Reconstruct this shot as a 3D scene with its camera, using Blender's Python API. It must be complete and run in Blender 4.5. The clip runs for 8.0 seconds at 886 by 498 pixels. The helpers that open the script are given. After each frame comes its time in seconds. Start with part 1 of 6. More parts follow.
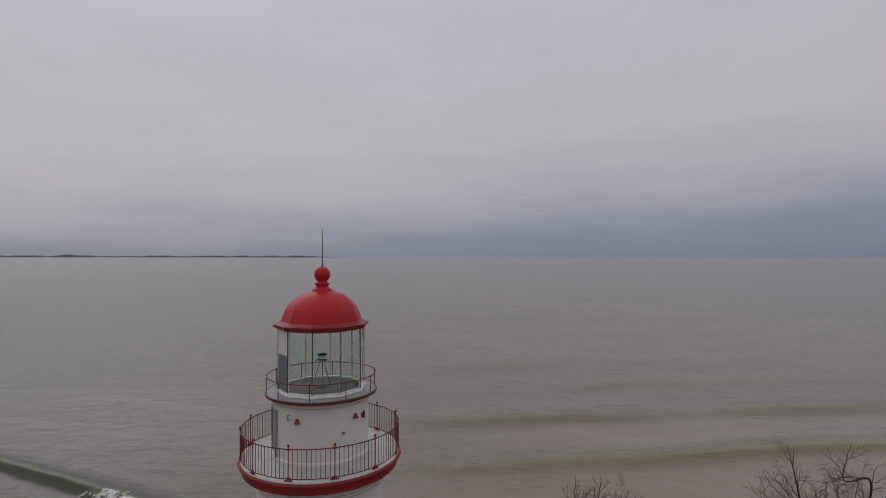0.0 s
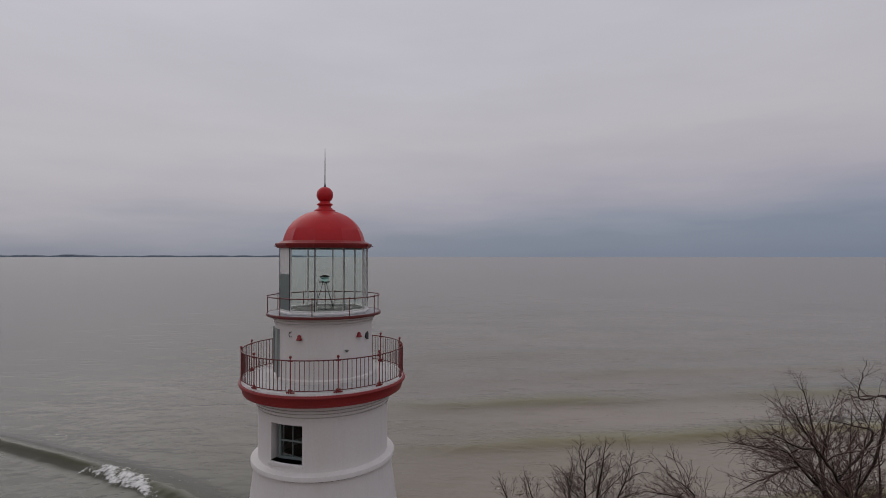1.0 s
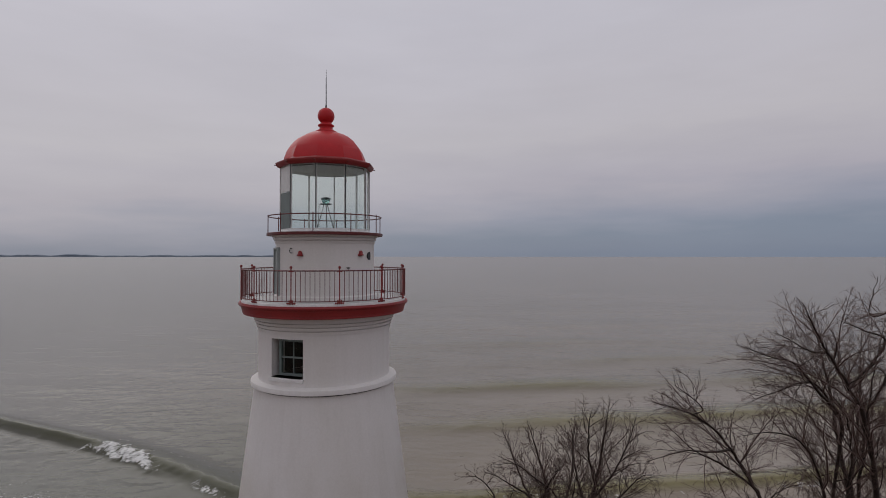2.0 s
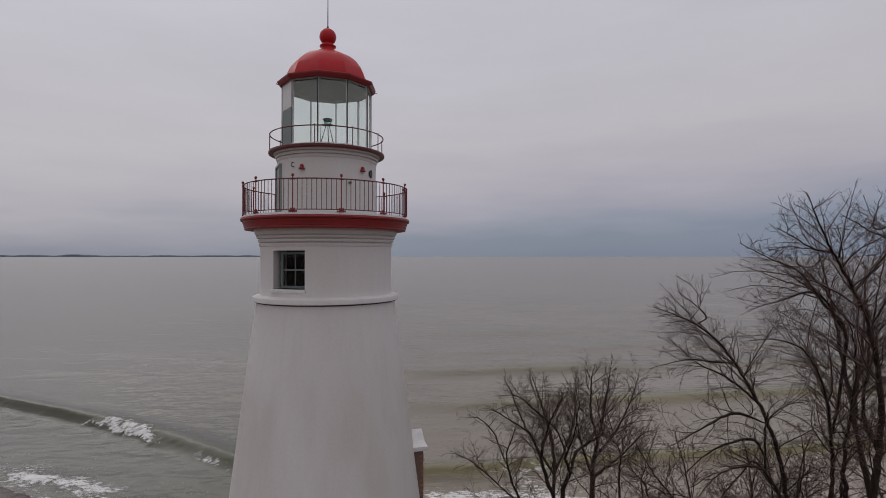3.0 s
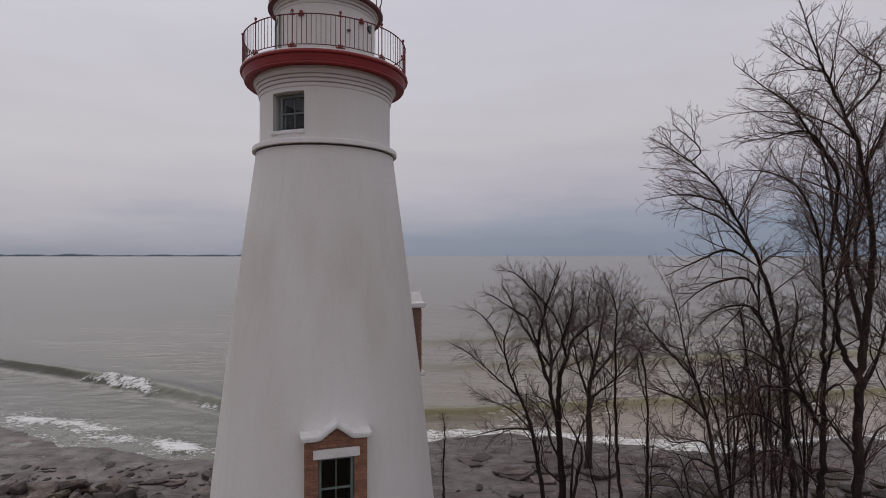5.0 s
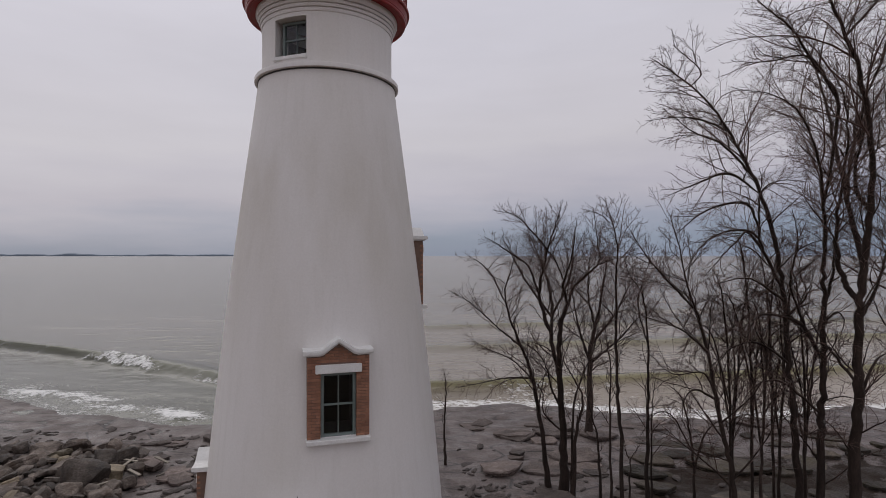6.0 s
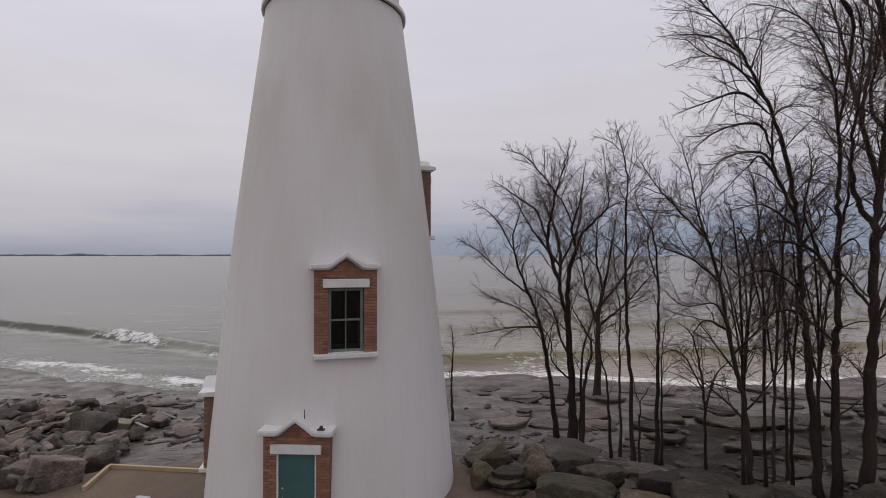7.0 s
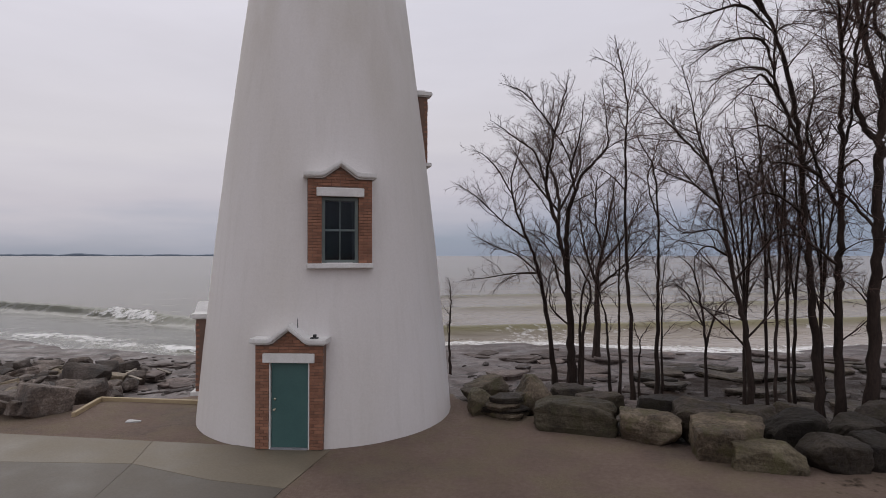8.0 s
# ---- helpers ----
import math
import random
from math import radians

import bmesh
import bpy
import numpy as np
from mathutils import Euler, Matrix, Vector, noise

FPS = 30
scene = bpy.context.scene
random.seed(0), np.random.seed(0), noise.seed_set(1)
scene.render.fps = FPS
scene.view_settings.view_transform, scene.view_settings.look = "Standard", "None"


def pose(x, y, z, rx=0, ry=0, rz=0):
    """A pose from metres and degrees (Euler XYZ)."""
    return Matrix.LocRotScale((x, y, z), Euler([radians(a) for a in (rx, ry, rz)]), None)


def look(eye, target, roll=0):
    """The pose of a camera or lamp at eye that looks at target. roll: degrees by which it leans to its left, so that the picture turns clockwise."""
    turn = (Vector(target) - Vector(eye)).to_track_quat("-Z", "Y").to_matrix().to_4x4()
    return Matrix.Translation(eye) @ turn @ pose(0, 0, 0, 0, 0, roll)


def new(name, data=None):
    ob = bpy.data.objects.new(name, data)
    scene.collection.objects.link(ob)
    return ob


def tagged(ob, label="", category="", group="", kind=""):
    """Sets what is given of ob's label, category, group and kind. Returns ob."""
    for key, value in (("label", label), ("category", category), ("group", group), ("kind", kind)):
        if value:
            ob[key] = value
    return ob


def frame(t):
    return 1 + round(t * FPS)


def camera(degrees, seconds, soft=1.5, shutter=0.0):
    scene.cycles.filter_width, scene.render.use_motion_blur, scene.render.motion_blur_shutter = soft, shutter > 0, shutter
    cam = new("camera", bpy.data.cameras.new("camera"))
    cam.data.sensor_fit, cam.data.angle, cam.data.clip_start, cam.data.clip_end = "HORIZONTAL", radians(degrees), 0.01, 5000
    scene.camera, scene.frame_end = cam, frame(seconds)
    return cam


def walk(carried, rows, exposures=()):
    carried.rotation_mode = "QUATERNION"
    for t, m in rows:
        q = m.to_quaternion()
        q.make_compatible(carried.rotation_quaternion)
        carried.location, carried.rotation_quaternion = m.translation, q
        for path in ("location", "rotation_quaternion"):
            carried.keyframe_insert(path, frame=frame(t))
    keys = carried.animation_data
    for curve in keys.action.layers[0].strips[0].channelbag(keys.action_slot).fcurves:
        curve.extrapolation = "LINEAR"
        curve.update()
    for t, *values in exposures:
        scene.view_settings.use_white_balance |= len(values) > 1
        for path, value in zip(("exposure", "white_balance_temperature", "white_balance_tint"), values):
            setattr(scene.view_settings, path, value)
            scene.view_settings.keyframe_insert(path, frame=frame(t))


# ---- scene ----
cam = camera(79.3, 8.0, soft=0.9)
PATH = [
    (0.0, 4.19, -17.32, 23.09, 90.58, -0.03, 0.88),
    (0.5, 4.10, -17.06, 21.82, 90.58, -0.03, 0.90),
    (1.0, 4.04, -16.93, 20.55, 90.58, -0.03, 0.95),
    (1.5, 3.99, -16.77, 19.33, 90.58, -0.03, 0.98),
    (3.0, 3.98, -16.58, 15.62, 90.62, 0.0, 1.29),
    (3.5, 3.96, -16.58, 14.43, 90.62, 0.0, 1.25),
    (4.0, 3.94, -16.60, 13.36, 90.62, 0.0, 1.18),
    (4.5, 3.94, -16.66, 12.26, 90.62, 0.0, 1.09),
    (5.0, 3.97, -16.70, 11.17, 90.62, 0.0, 1.03),
    (6.5, 3.90, -16.75, 7.98, 90.64, 0.0, 1.17),
    (7.0, 3.87, -16.58, 6.88, 90.65, 0.0, 1.70),
    (7.5, 3.91, -16.44, 5.76, 90.65, 0.0, 1.56),
    (8.0, 3.93, -16.28, 4.62, 90.67, 0.0, 1.60),
]
EXPOSURE = [(0.0, -0.05), (1.5, 0.0), (3.5, 0.05), (5.0, 0.15), (6.5, 0.3), (8.0, 0.4)]
walk(cam, [(t, pose(x, y, z, rx, ry, rz)) for t, x, y, z, rx, ry, rz in PATH], EXPOSURE)

# ---- overcast sky and soft sun ----
world = bpy.data.worlds.new("overcast")
scene.world = world
world.use_nodes = True
wn, wl = world.node_tree.nodes, world.node_tree.links
wn.clear()


def wnode(kind, **values):
    n = wn.new(kind)
    for key, v in values.items():
        n.inputs[key].default_value = v
    return n


SUN_ELEVATION, SUN_TURN = radians(42), radians(-35)
sky = wn.new("ShaderNodeTexSky")
sky.sky_type, sky.sun_disc, sky.sun_elevation, sky.sun_rotation = "NISHITA", False, SUN_ELEVATION, SUN_TURN
coords = wn.new("ShaderNodeTexCoord")
split = wn.new("ShaderNodeSeparateXYZ")
wl.new(coords.outputs["Generated"], split.inputs[0])
stretch = wn.new("ShaderNodeMapping")
stretch.inputs["Scale"].default_value = (1.6, 1.6, 9.0)
wl.new(coords.outputs["Generated"], stretch.inputs["Vector"])
cloud = wnode("ShaderNodeTexNoise", Scale=2.2, Detail=5.0, Roughness=0.5)
wl.new(stretch.outputs[0], cloud.inputs["Vector"])
# cloud base height follows the cloud noise and sinks towards the east
warp = wn.new("ShaderNodeMath")
warp.operation = "MULTIPLY_ADD"
wl.new(cloud.outputs["Fac"], warp.inputs[0])
warp.inputs[1].default_value = 0.09
wl.new(split.outputs["Z"], warp.inputs[2])
lean = wn.new("ShaderNodeMath")
lean.operation = "MULTIPLY_ADD"
wl.new(split.outputs["X"], lean.inputs[0])
lean.inputs[1].default_value = -0.048
wl.new(warp.outputs[0], lean.inputs[2])
ramp = wn.new("ShaderNodeValToRGB")
wl.new(lean.outputs[0], ramp.inputs[0])
stops = [
    (0.0, (0.165, 0.200, 0.272)), (0.07, (0.192, 0.224, 0.296)), (0.105, (0.27, 0.280, 0.350)),
    (0.155, (0.393, 0.368, 0.415)), (0.25, (0.479, 0.452, 0.479)), (0.45, (0.513, 0.496, 0.544)), (1.0, (0.62, 0.615, 0.655)),
]
while len(ramp.color_ramp.elements) < len(stops):
    ramp.color_ramp.elements.new(0.5)
for e, (p, c) in zip(ramp.color_ramp.elements, stops):
    e.position, e.color = p, (*c, 1)
blend = wn.new("ShaderNodeMixRGB")
blend.inputs[0].default_value = 0.06
dim = wn.new("ShaderNodeVectorMath")
dim.operation = "SCALE"
wl.new(sky.outputs[0], dim.inputs[0])
dim.inputs["Scale"].default_value = 0.1
mottle = wn.new("ShaderNodeMapping")
mottle.inputs["Scale"].default_value = (1.0, 1.0, 4.5)
mottle.inputs["Rotation"].default_value = (0.0, 0.12, 0.0)
wl.new(coords.outputs["Generated"], mottle.inputs["Vector"])
patchy = wnode("ShaderNodeTexNoise", Scale=3.2, Detail=6.0, Roughness=0.55)
wl.new(mottle.outputs[0], patchy.inputs["Vector"])
level = wn.new("ShaderNodeMath")
level.operation = "MULTIPLY_ADD"
wl.new(patchy.outputs["Fac"], level.inputs[0])
level.inputs[1].default_value, level.inputs[2].default_value = 0.17, 0.918
shade = wn.new("ShaderNodeVectorMath")
shade.operation = "SCALE"
wl.new(ramp.outputs[0], shade.inputs[0])
wl.new(level.outputs[0], shade.inputs["Scale"])
wl.new(shade.outputs[0], blend.inputs[1])
wl.new(dim.outputs[0], blend.inputs[2])
back = wnode("ShaderNodeBackground", Strength=1.0)
wl.new(blend.outputs[0], back.inputs["Color"])
wl.new(back.outputs[0], wn.new("ShaderNodeOutputWorld").inputs["Surface"])

sun = new("sun", bpy.data.lights.new("sun", "SUN"))
sun.data.energy, sun.data.angle, sun.data.color = 0.5, radians(50), (1.0, 0.96, 0.92)
sun.matrix_basis = look((-30, 40, 45), (0, 0, 0))


# ---- materials ----
def material(name):
    m = bpy.data.materials.new(name)
    m.use_nodes = True
    nt = m.node_tree
    return m, nt, nt.nodes["Principled BSDF"]


def node(nt, kind, **values):
    n = nt.nodes.new(kind)
    for key, v in values.items():
        n.inputs[key].default_value = v
    return n


def ramp_node(nt, fac, stops):
    r = nt.nodes.new("ShaderNodeValToRGB")
    while len(r.color_ramp.elements) < len(stops):
        r.color_ramp.elements.new(0.5)
    for e, (p, c) in zip(r.color_ramp.elements, stops):
        e.position, e.color = p, (*c, 1) if len(c) == 3 else c
    nt.links.new(fac, r.inputs[0])
    return r.outputs[0]


def placed(nt, scale=(1, 1, 1)):
    g = nt.nodes.new("ShaderNodeNewGeometry")
    mp = nt.nodes.new("ShaderNodeMapping")
    mp.inputs["Scale"].default_value = scale
    nt.links.new(g.outputs["Position"], mp.inputs["Vector"])
    return mp.outputs[0]


def noise_node(nt, vector, scale, detail=6.0, rough=0.55):
    n = node(nt, "ShaderNodeTexNoise", Scale=scale, Detail=detail, Roughness=rough)
    nt.links.new(vector, n.inputs["Vector"])
    return n.outputs["Fac"]


def mix(nt, fac, a, b, mode="MIX"):
    n = nt.nodes.new("ShaderNodeMixRGB")
    n.blend_type = mode
    for i, v in enumerate((fac, a, b)):
        if isinstance(v, (int, float)):
            n.inputs[i].default_value = v
        elif isinstance(v, tuple):
            n.inputs[i].default_value = (*v, 1)
        else:
            nt.links.new(v, n.inputs[i])
    return n.outputs[0]


def maths(nt, op, a, b=0.0, c=0.0):
    n = nt.nodes.new("ShaderNodeMath")
    n.operation = op
    for i, v in enumerate((a, b, c)):
        if isinstance(v, (int, float)):
            n.inputs[i].default_value = v
        else:
            nt.links.new(v, n.inputs[i])
    return n.outputs[0]


def bump(nt, bsdf, height, strength=0.3, distance=0.01):
    b = node(nt, "ShaderNodeBump", Strength=strength, Distance=distance)
    nt.links.new(height, b.inputs["Height"])
    nt.links.new(b.outputs[0], bsdf.inputs["Normal"])


def two_tone(name, dark, light, scale=3.0, fine=25.0, rough=(0.6, 0.8), relief=0.25, depth=0.01, metal=0.0, per_object=0.0, stretch=(1, 1, 1)):
    """A worn surface: broad patches between two colours, fine grain, uneven gloss and fine relief."""
    m, nt, b = material(name)
    v = placed(nt, stretch)
    broad, grain = noise_node(nt, v, scale), noise_node(nt, v, fine, 8.0, 0.65)
    both = maths(nt, "ADD", maths(nt, "MULTIPLY", broad, 0.6), maths(nt, "MULTIPLY", grain, 0.4))
    col = ramp_node(nt, both, [(0.3, dark), (0.7, light)])
    if per_object:
        info = nt.nodes.new("ShaderNodeObjectInfo")
        shade = maths(nt, "MULTIPLY_ADD", info.outputs["Random"], per_object, 1 - per_object / 2)
        vm = nt.nodes.new("ShaderNodeVectorMath")
        vm.operation = "SCALE"
        nt.links.new(col, vm.inputs[0])
        nt.links.new(shade, vm.inputs["Scale"])
        col = vm.outputs[0]
    nt.links.new(col, b.inputs["Base Color"])
    nt.links.new(ramp_node(nt, broad, [(0.3, (rough[0],) * 3), (0.7, (rough[1],) * 3)]), b.inputs["Roughness"])
    b.inputs["Metallic"].default_value = metal
    bump(nt, b, both, relief, depth)
    return m


def dulled(mat, level):
    """The same surface with weaker gloss."""
    mat.node_tree.nodes["Principled BSDF"].inputs["Specular IOR Level"].default_value = level
    return mat


def plaster_material():
    """White-painted render: broad dirt, vertical rain streaks, trowelled relief."""
    m, nt, b = material("white_plaster")
    v = placed(nt)
    dirt = noise_node(nt, placed(nt, (1.0, 1.0, 0.35)), 0.45, 4.0, 0.5)
    streak = noise_node(nt, placed(nt, (2.6, 2.6, 0.14)), 1.5, 5.0, 0.6)
    grain = noise_node(nt, v, 16.0, 8.0, 0.7)
    col = ramp_node(nt, dirt, [(0.28, (0.645, 0.608, 0.566)), (0.52, (0.712, 0.677, 0.655)), (0.72, (0.752, 0.722, 0.710))])
    col = mix(nt, maths(nt, "MULTIPLY", ramp_node(nt, streak, [(0.50, (0, 0, 0)), (0.72, (1, 1, 1))]), 0.26), col, (0.56, 0.53, 0.49))
    # brown weather stains that have run down from an old joint high on the shaft
    g = nt.nodes.new("ShaderNodeNewGeometry")
    xyz = nt.nodes.new("ShaderNodeSeparateXYZ")
    nt.links.new(g.outputs["Position"], xyz.inputs[0])
    joint = ramp_node(nt, maths(nt, "MULTIPLY", xyz.outputs["Z"], 0.05), [(0.38, (0, 0, 0)), (0.54, (1, 1, 1)), (0.575, (1, 1, 1)), (0.63, (0, 0, 0))])
    run = ramp_node(nt, noise_node(nt, placed(nt, (1.0, 1.0, 0.3)), 0.8, 4.0, 0.55), [(0.36, (0, 0, 0)), (0.64, (1, 1, 1))])
    col = mix(nt, maths(nt, "MULTIPLY", maths(nt, "MULTIPLY", joint, run), 0.45), col, (0.51, 0.46, 0.385))
    col = mix(nt, 0.12, col, ramp_node(nt, grain, [(0.35, (0.5, 0.49, 0.47)), (0.65, (0.82, 0.81, 0.80))]))
    nt.links.new(col, b.inputs["Base Color"])
    b.inputs["Roughness"].default_value = 0.75
    rings = node(nt, "ShaderNodeTexWave", Scale=1.6, Distortion=0.6, Detail=1.0)
    rings.bands_direction = "Z"
    nt.links.new(v, rings.inputs["Vector"])
    h = maths(nt, "ADD", maths(nt, "MULTIPLY", grain, 0.6), maths(nt, "ADD", dirt, maths(nt, "MULTIPLY", rings.outputs["Fac"], 0.05)))
    bump(nt, b, h, 0.3, 0.03)
    return m


PLASTER = plaster_material()
WHITE = two_tone("white_paint", (0.60, 0.585, 0.56), (0.80, 0.79, 0.78), 5.0, 30.0, (0.5, 0.7), 0.2, 0.006)
RED = dulled(two_tone("red_paint", (0.41, 0.013, 0.018), (0.53, 0.021, 0.026), 2.5, 18.0, (0.38, 0.52), 0.10, 0.006), 0.26)
POST_RED = two_tone("red_iron_paint", (0.13, 0.016, 0.015), (0.29, 0.024, 0.022), 6.0, 30.0, (0.4, 0.6), 0.2, 0.004)
FASCIA_RED = two_tone("dull_and_shaded_red", (0.20, 0.013, 0.014), (0.31, 0.021, 0.021), 1.8, 16.0, (0.42, 0.6), 0.15, 0.006)
# darkest copy of the red, with shade under the edges in its colour
SHADED_RED = two_tone("shaded_red_paint", (0.075, 0.010, 0.010), (0.155, 0.017, 0.016), 4.0, 25.0, (0.4, 0.6), 0.2, 0.006)
RAIL = two_tone("rusty_red_iron", (0.065, 0.02, 0.018), (0.19, 0.026, 0.024), 7.0, 40.0, (0.45, 0.7), 0.3, 0.003)
TEAL = two_tone("teal_door_paint", (0.047, 0.110, 0.105), (0.068, 0.148, 0.142), 1.5, 22.0, (0.35, 0.5), 0.1, 0.004)
GREY_GREEN = two_tone("grey_green_paint", (0.115, 0.145, 0.138), (0.185, 0.22, 0.21), 4.0, 30.0, (0.45, 0.6), 0.15, 0.004)
PALE_GREEN = two_tone("faded_grey_green_paint", (0.22, 0.245, 0.235), (0.33, 0.355, 0.345), 4.0, 30.0, (0.5, 0.65), 0.15, 0.004)
GALLERY_GREY = two_tone("worn_gallery_paint", (0.36, 0.35, 0.34), (0.55, 0.54, 0.53), 3.0, 20.0, (0.5, 0.7), 0.2, 0.01)
GREY_DECK = two_tone("grey_deck_paint", (0.17, 0.17, 0.185), (0.29, 0.29, 0.305), 3.0, 20.0, (0.3, 0.55), 0.2, 0.01)
DARK_METAL = two_tone("dark_metal", (0.03, 0.032, 0.034), (0.07, 0.072, 0.075), 6.0, 40.0, (0.35, 0.55), 0.15, 0.003, 0.6)
STAND_GREY = two_tone("worn_stand_paint", (0.10, 0.095, 0.085), (0.24, 0.225, 0.20), 6.0, 40.0, (0.5, 0.7), 0.2, 0.003)
BRASS = two_tone("worn_brass", (0.45, 0.40, 0.30), (0.62, 0.58, 0.48), 9.0, 50.0, (0.3, 0.5), 0.1, 0.002, 1.0)
BRICK = two_tone("red_brick", (0.18, 0.080, 0.049), (0.345, 0.170, 0.107), 4.0, 45.0, (0.75, 0.9), 0.5, 0.01, 0.0, 0.42)
MORTAR = two_tone("mortar", (0.125, 0.076, 0.057), (0.20, 0.128, 0.098), 8.0, 50.0, (0.85, 0.95), 0.4, 0.008)
CONCRETE = two_tone("damp_concrete", (0.108, 0.088, 0.060), (0.196, 0.165, 0.118), 0.7, 22.0, (0.45, 0.8), 0.3, 0.01, 0.0, 0.12)
WORN_CONCRETE = two_tone("worn_concrete", (0.082, 0.070, 0.055), (0.142, 0.122, 0.096), 0.8, 24.0, (0.5, 0.85), 0.35, 0.012, 0.0, 0.06)
TIMBER = two_tone("treated_timber", (0.30, 0.225, 0.13), (0.46, 0.365, 0.225), 3.0, 26.0, (0.6, 0.8), 0.4, 0.01, 0.0, 0.15)
BARK = dulled(two_tone("bare_bark", (0.013, 0.0092, 0.0075), (0.064, 0.045, 0.037), 6.0, 30.0, (0.8, 0.95), 1.0, 0.035, 0.0, 0.5, (1, 1, 0.22)), 0.2)
TWIG = dulled(two_tone("twig_bark", (0.050, 0.031, 0.027), (0.130, 0.084, 0.072), 3.0, 20.0, (0.8, 0.95), 0.2, 0.003, 0.0, 0.2), 0.2)
PALE_WOOD = two_tone("pale_wood", (0.15, 0.125, 0.095), (0.34, 0.30, 0.245), 3.0, 30.0, (0.7, 0.9), 0.4, 0.006, 0.0, 0.3, (0.3, 1, 1))
DRIFT = two_tone("driftwood", (0.04, 0.033, 0.027), (0.16, 0.135, 0.11), 4.0, 30.0, (0.7, 0.9), 0.6, 0.01, 0.0, 0.6, (1, 1, 0.3))


def stone_material(name, dark, mid, light, moss):
    m, nt, b = material(name)
    v = placed(nt)
    broad, grain = noise_node(nt, v, 1.3, 6.0, 0.6), noise_node(nt, v, 14.0, 9.0, 0.7)
    strata = noise_node(nt, placed(nt, (0.6, 0.6, 7.0)), 1.8, 5.0, 0.6)
    col = ramp_node(nt, maths(nt, "ADD", maths(nt, "MULTIPLY", broad, 0.55), maths(nt, "MULTIPLY", grain, 0.45)), [(0.36, dark), (0.5, mid), (0.64, light)])
    col = mix(nt, maths(nt, "MULTIPLY", ramp_node(nt, strata, [(0.45, (0, 0, 0)), (0.65, (1, 1, 1))]), 0.3), col, dark)
    col = mix(nt, maths(nt, "MULTIPLY", ramp_node(nt, noise_node(nt, v, 2.3, 5.0, 0.65), [(0.50, (0, 0, 0)), (0.62, (1, 1, 1))]), 0.65), col, moss)
    info = nt.nodes.new("ShaderNodeObjectInfo")
    vm = nt.nodes.new("ShaderNodeVectorMath")
    vm.operation = "SCALE"
    nt.links.new(col, vm.inputs[0])
    nt.links.new(maths(nt, "MULTIPLY_ADD", info.outputs["Random"], 1.15, 0.5), vm.inputs["Scale"])
    nt.links.new(vm.outputs[0], b.inputs["Base Color"])
    nt.links.new(ramp_node(nt, broad, [(0.3, (0.55,) * 3), (0.7, (0.85,) * 3)]), b.inputs["Roughness"])
    b.inputs["Specular IOR Level"].default_value = 0.28
    bump(nt, b, maths(nt, "ADD", grain, maths(nt, "MULTIPLY", strata, 0.6)), 0.9, 0.06)
    return m


PILE_STONE = stone_material("wet_limestone", (0.026, 0.020, 0.017), (0.102, 0.081, 0.068), (0.245, 0.203, 0.174), (0.060, 0.041, 0.029))
TAN_STONE = stone_material("tan_limestone", (0.10, 0.078, 0.052), (0.19, 0.155, 0.11), (0.30, 0.25, 0.185), (0.12, 0.095, 0.06))
EDGE_STONE = stone_material("mossy_limestone", (0.018, 0.013, 0.008), (0.080, 0.061, 0.042), (0.185, 0.148, 0.107), (0.058, 0.052, 0.022))
OLIVE_STONE = stone_material("olive_limestone", (0.034, 0.026, 0.015), (0.118, 0.096, 0.062), (0.225, 0.19, 0.13), (0.085, 0.077, 0.034))
SHELF_STONE = stone_material("shelf_limestone", (0.039, 0.029, 0.025), (0.114, 0.088, 0.078), (0.215, 0.175, 0.157), (0.075, 0.055, 0.044))
# darker copy of the limestone, with the trees' shade put into its colour
DARK_SHADED_STONE = stone_material("dark_shaded_stone", (0.013, 0.0095, 0.007), (0.044, 0.034, 0.026), (0.105, 0.086, 0.067), (0.032, 0.026, 0.012))


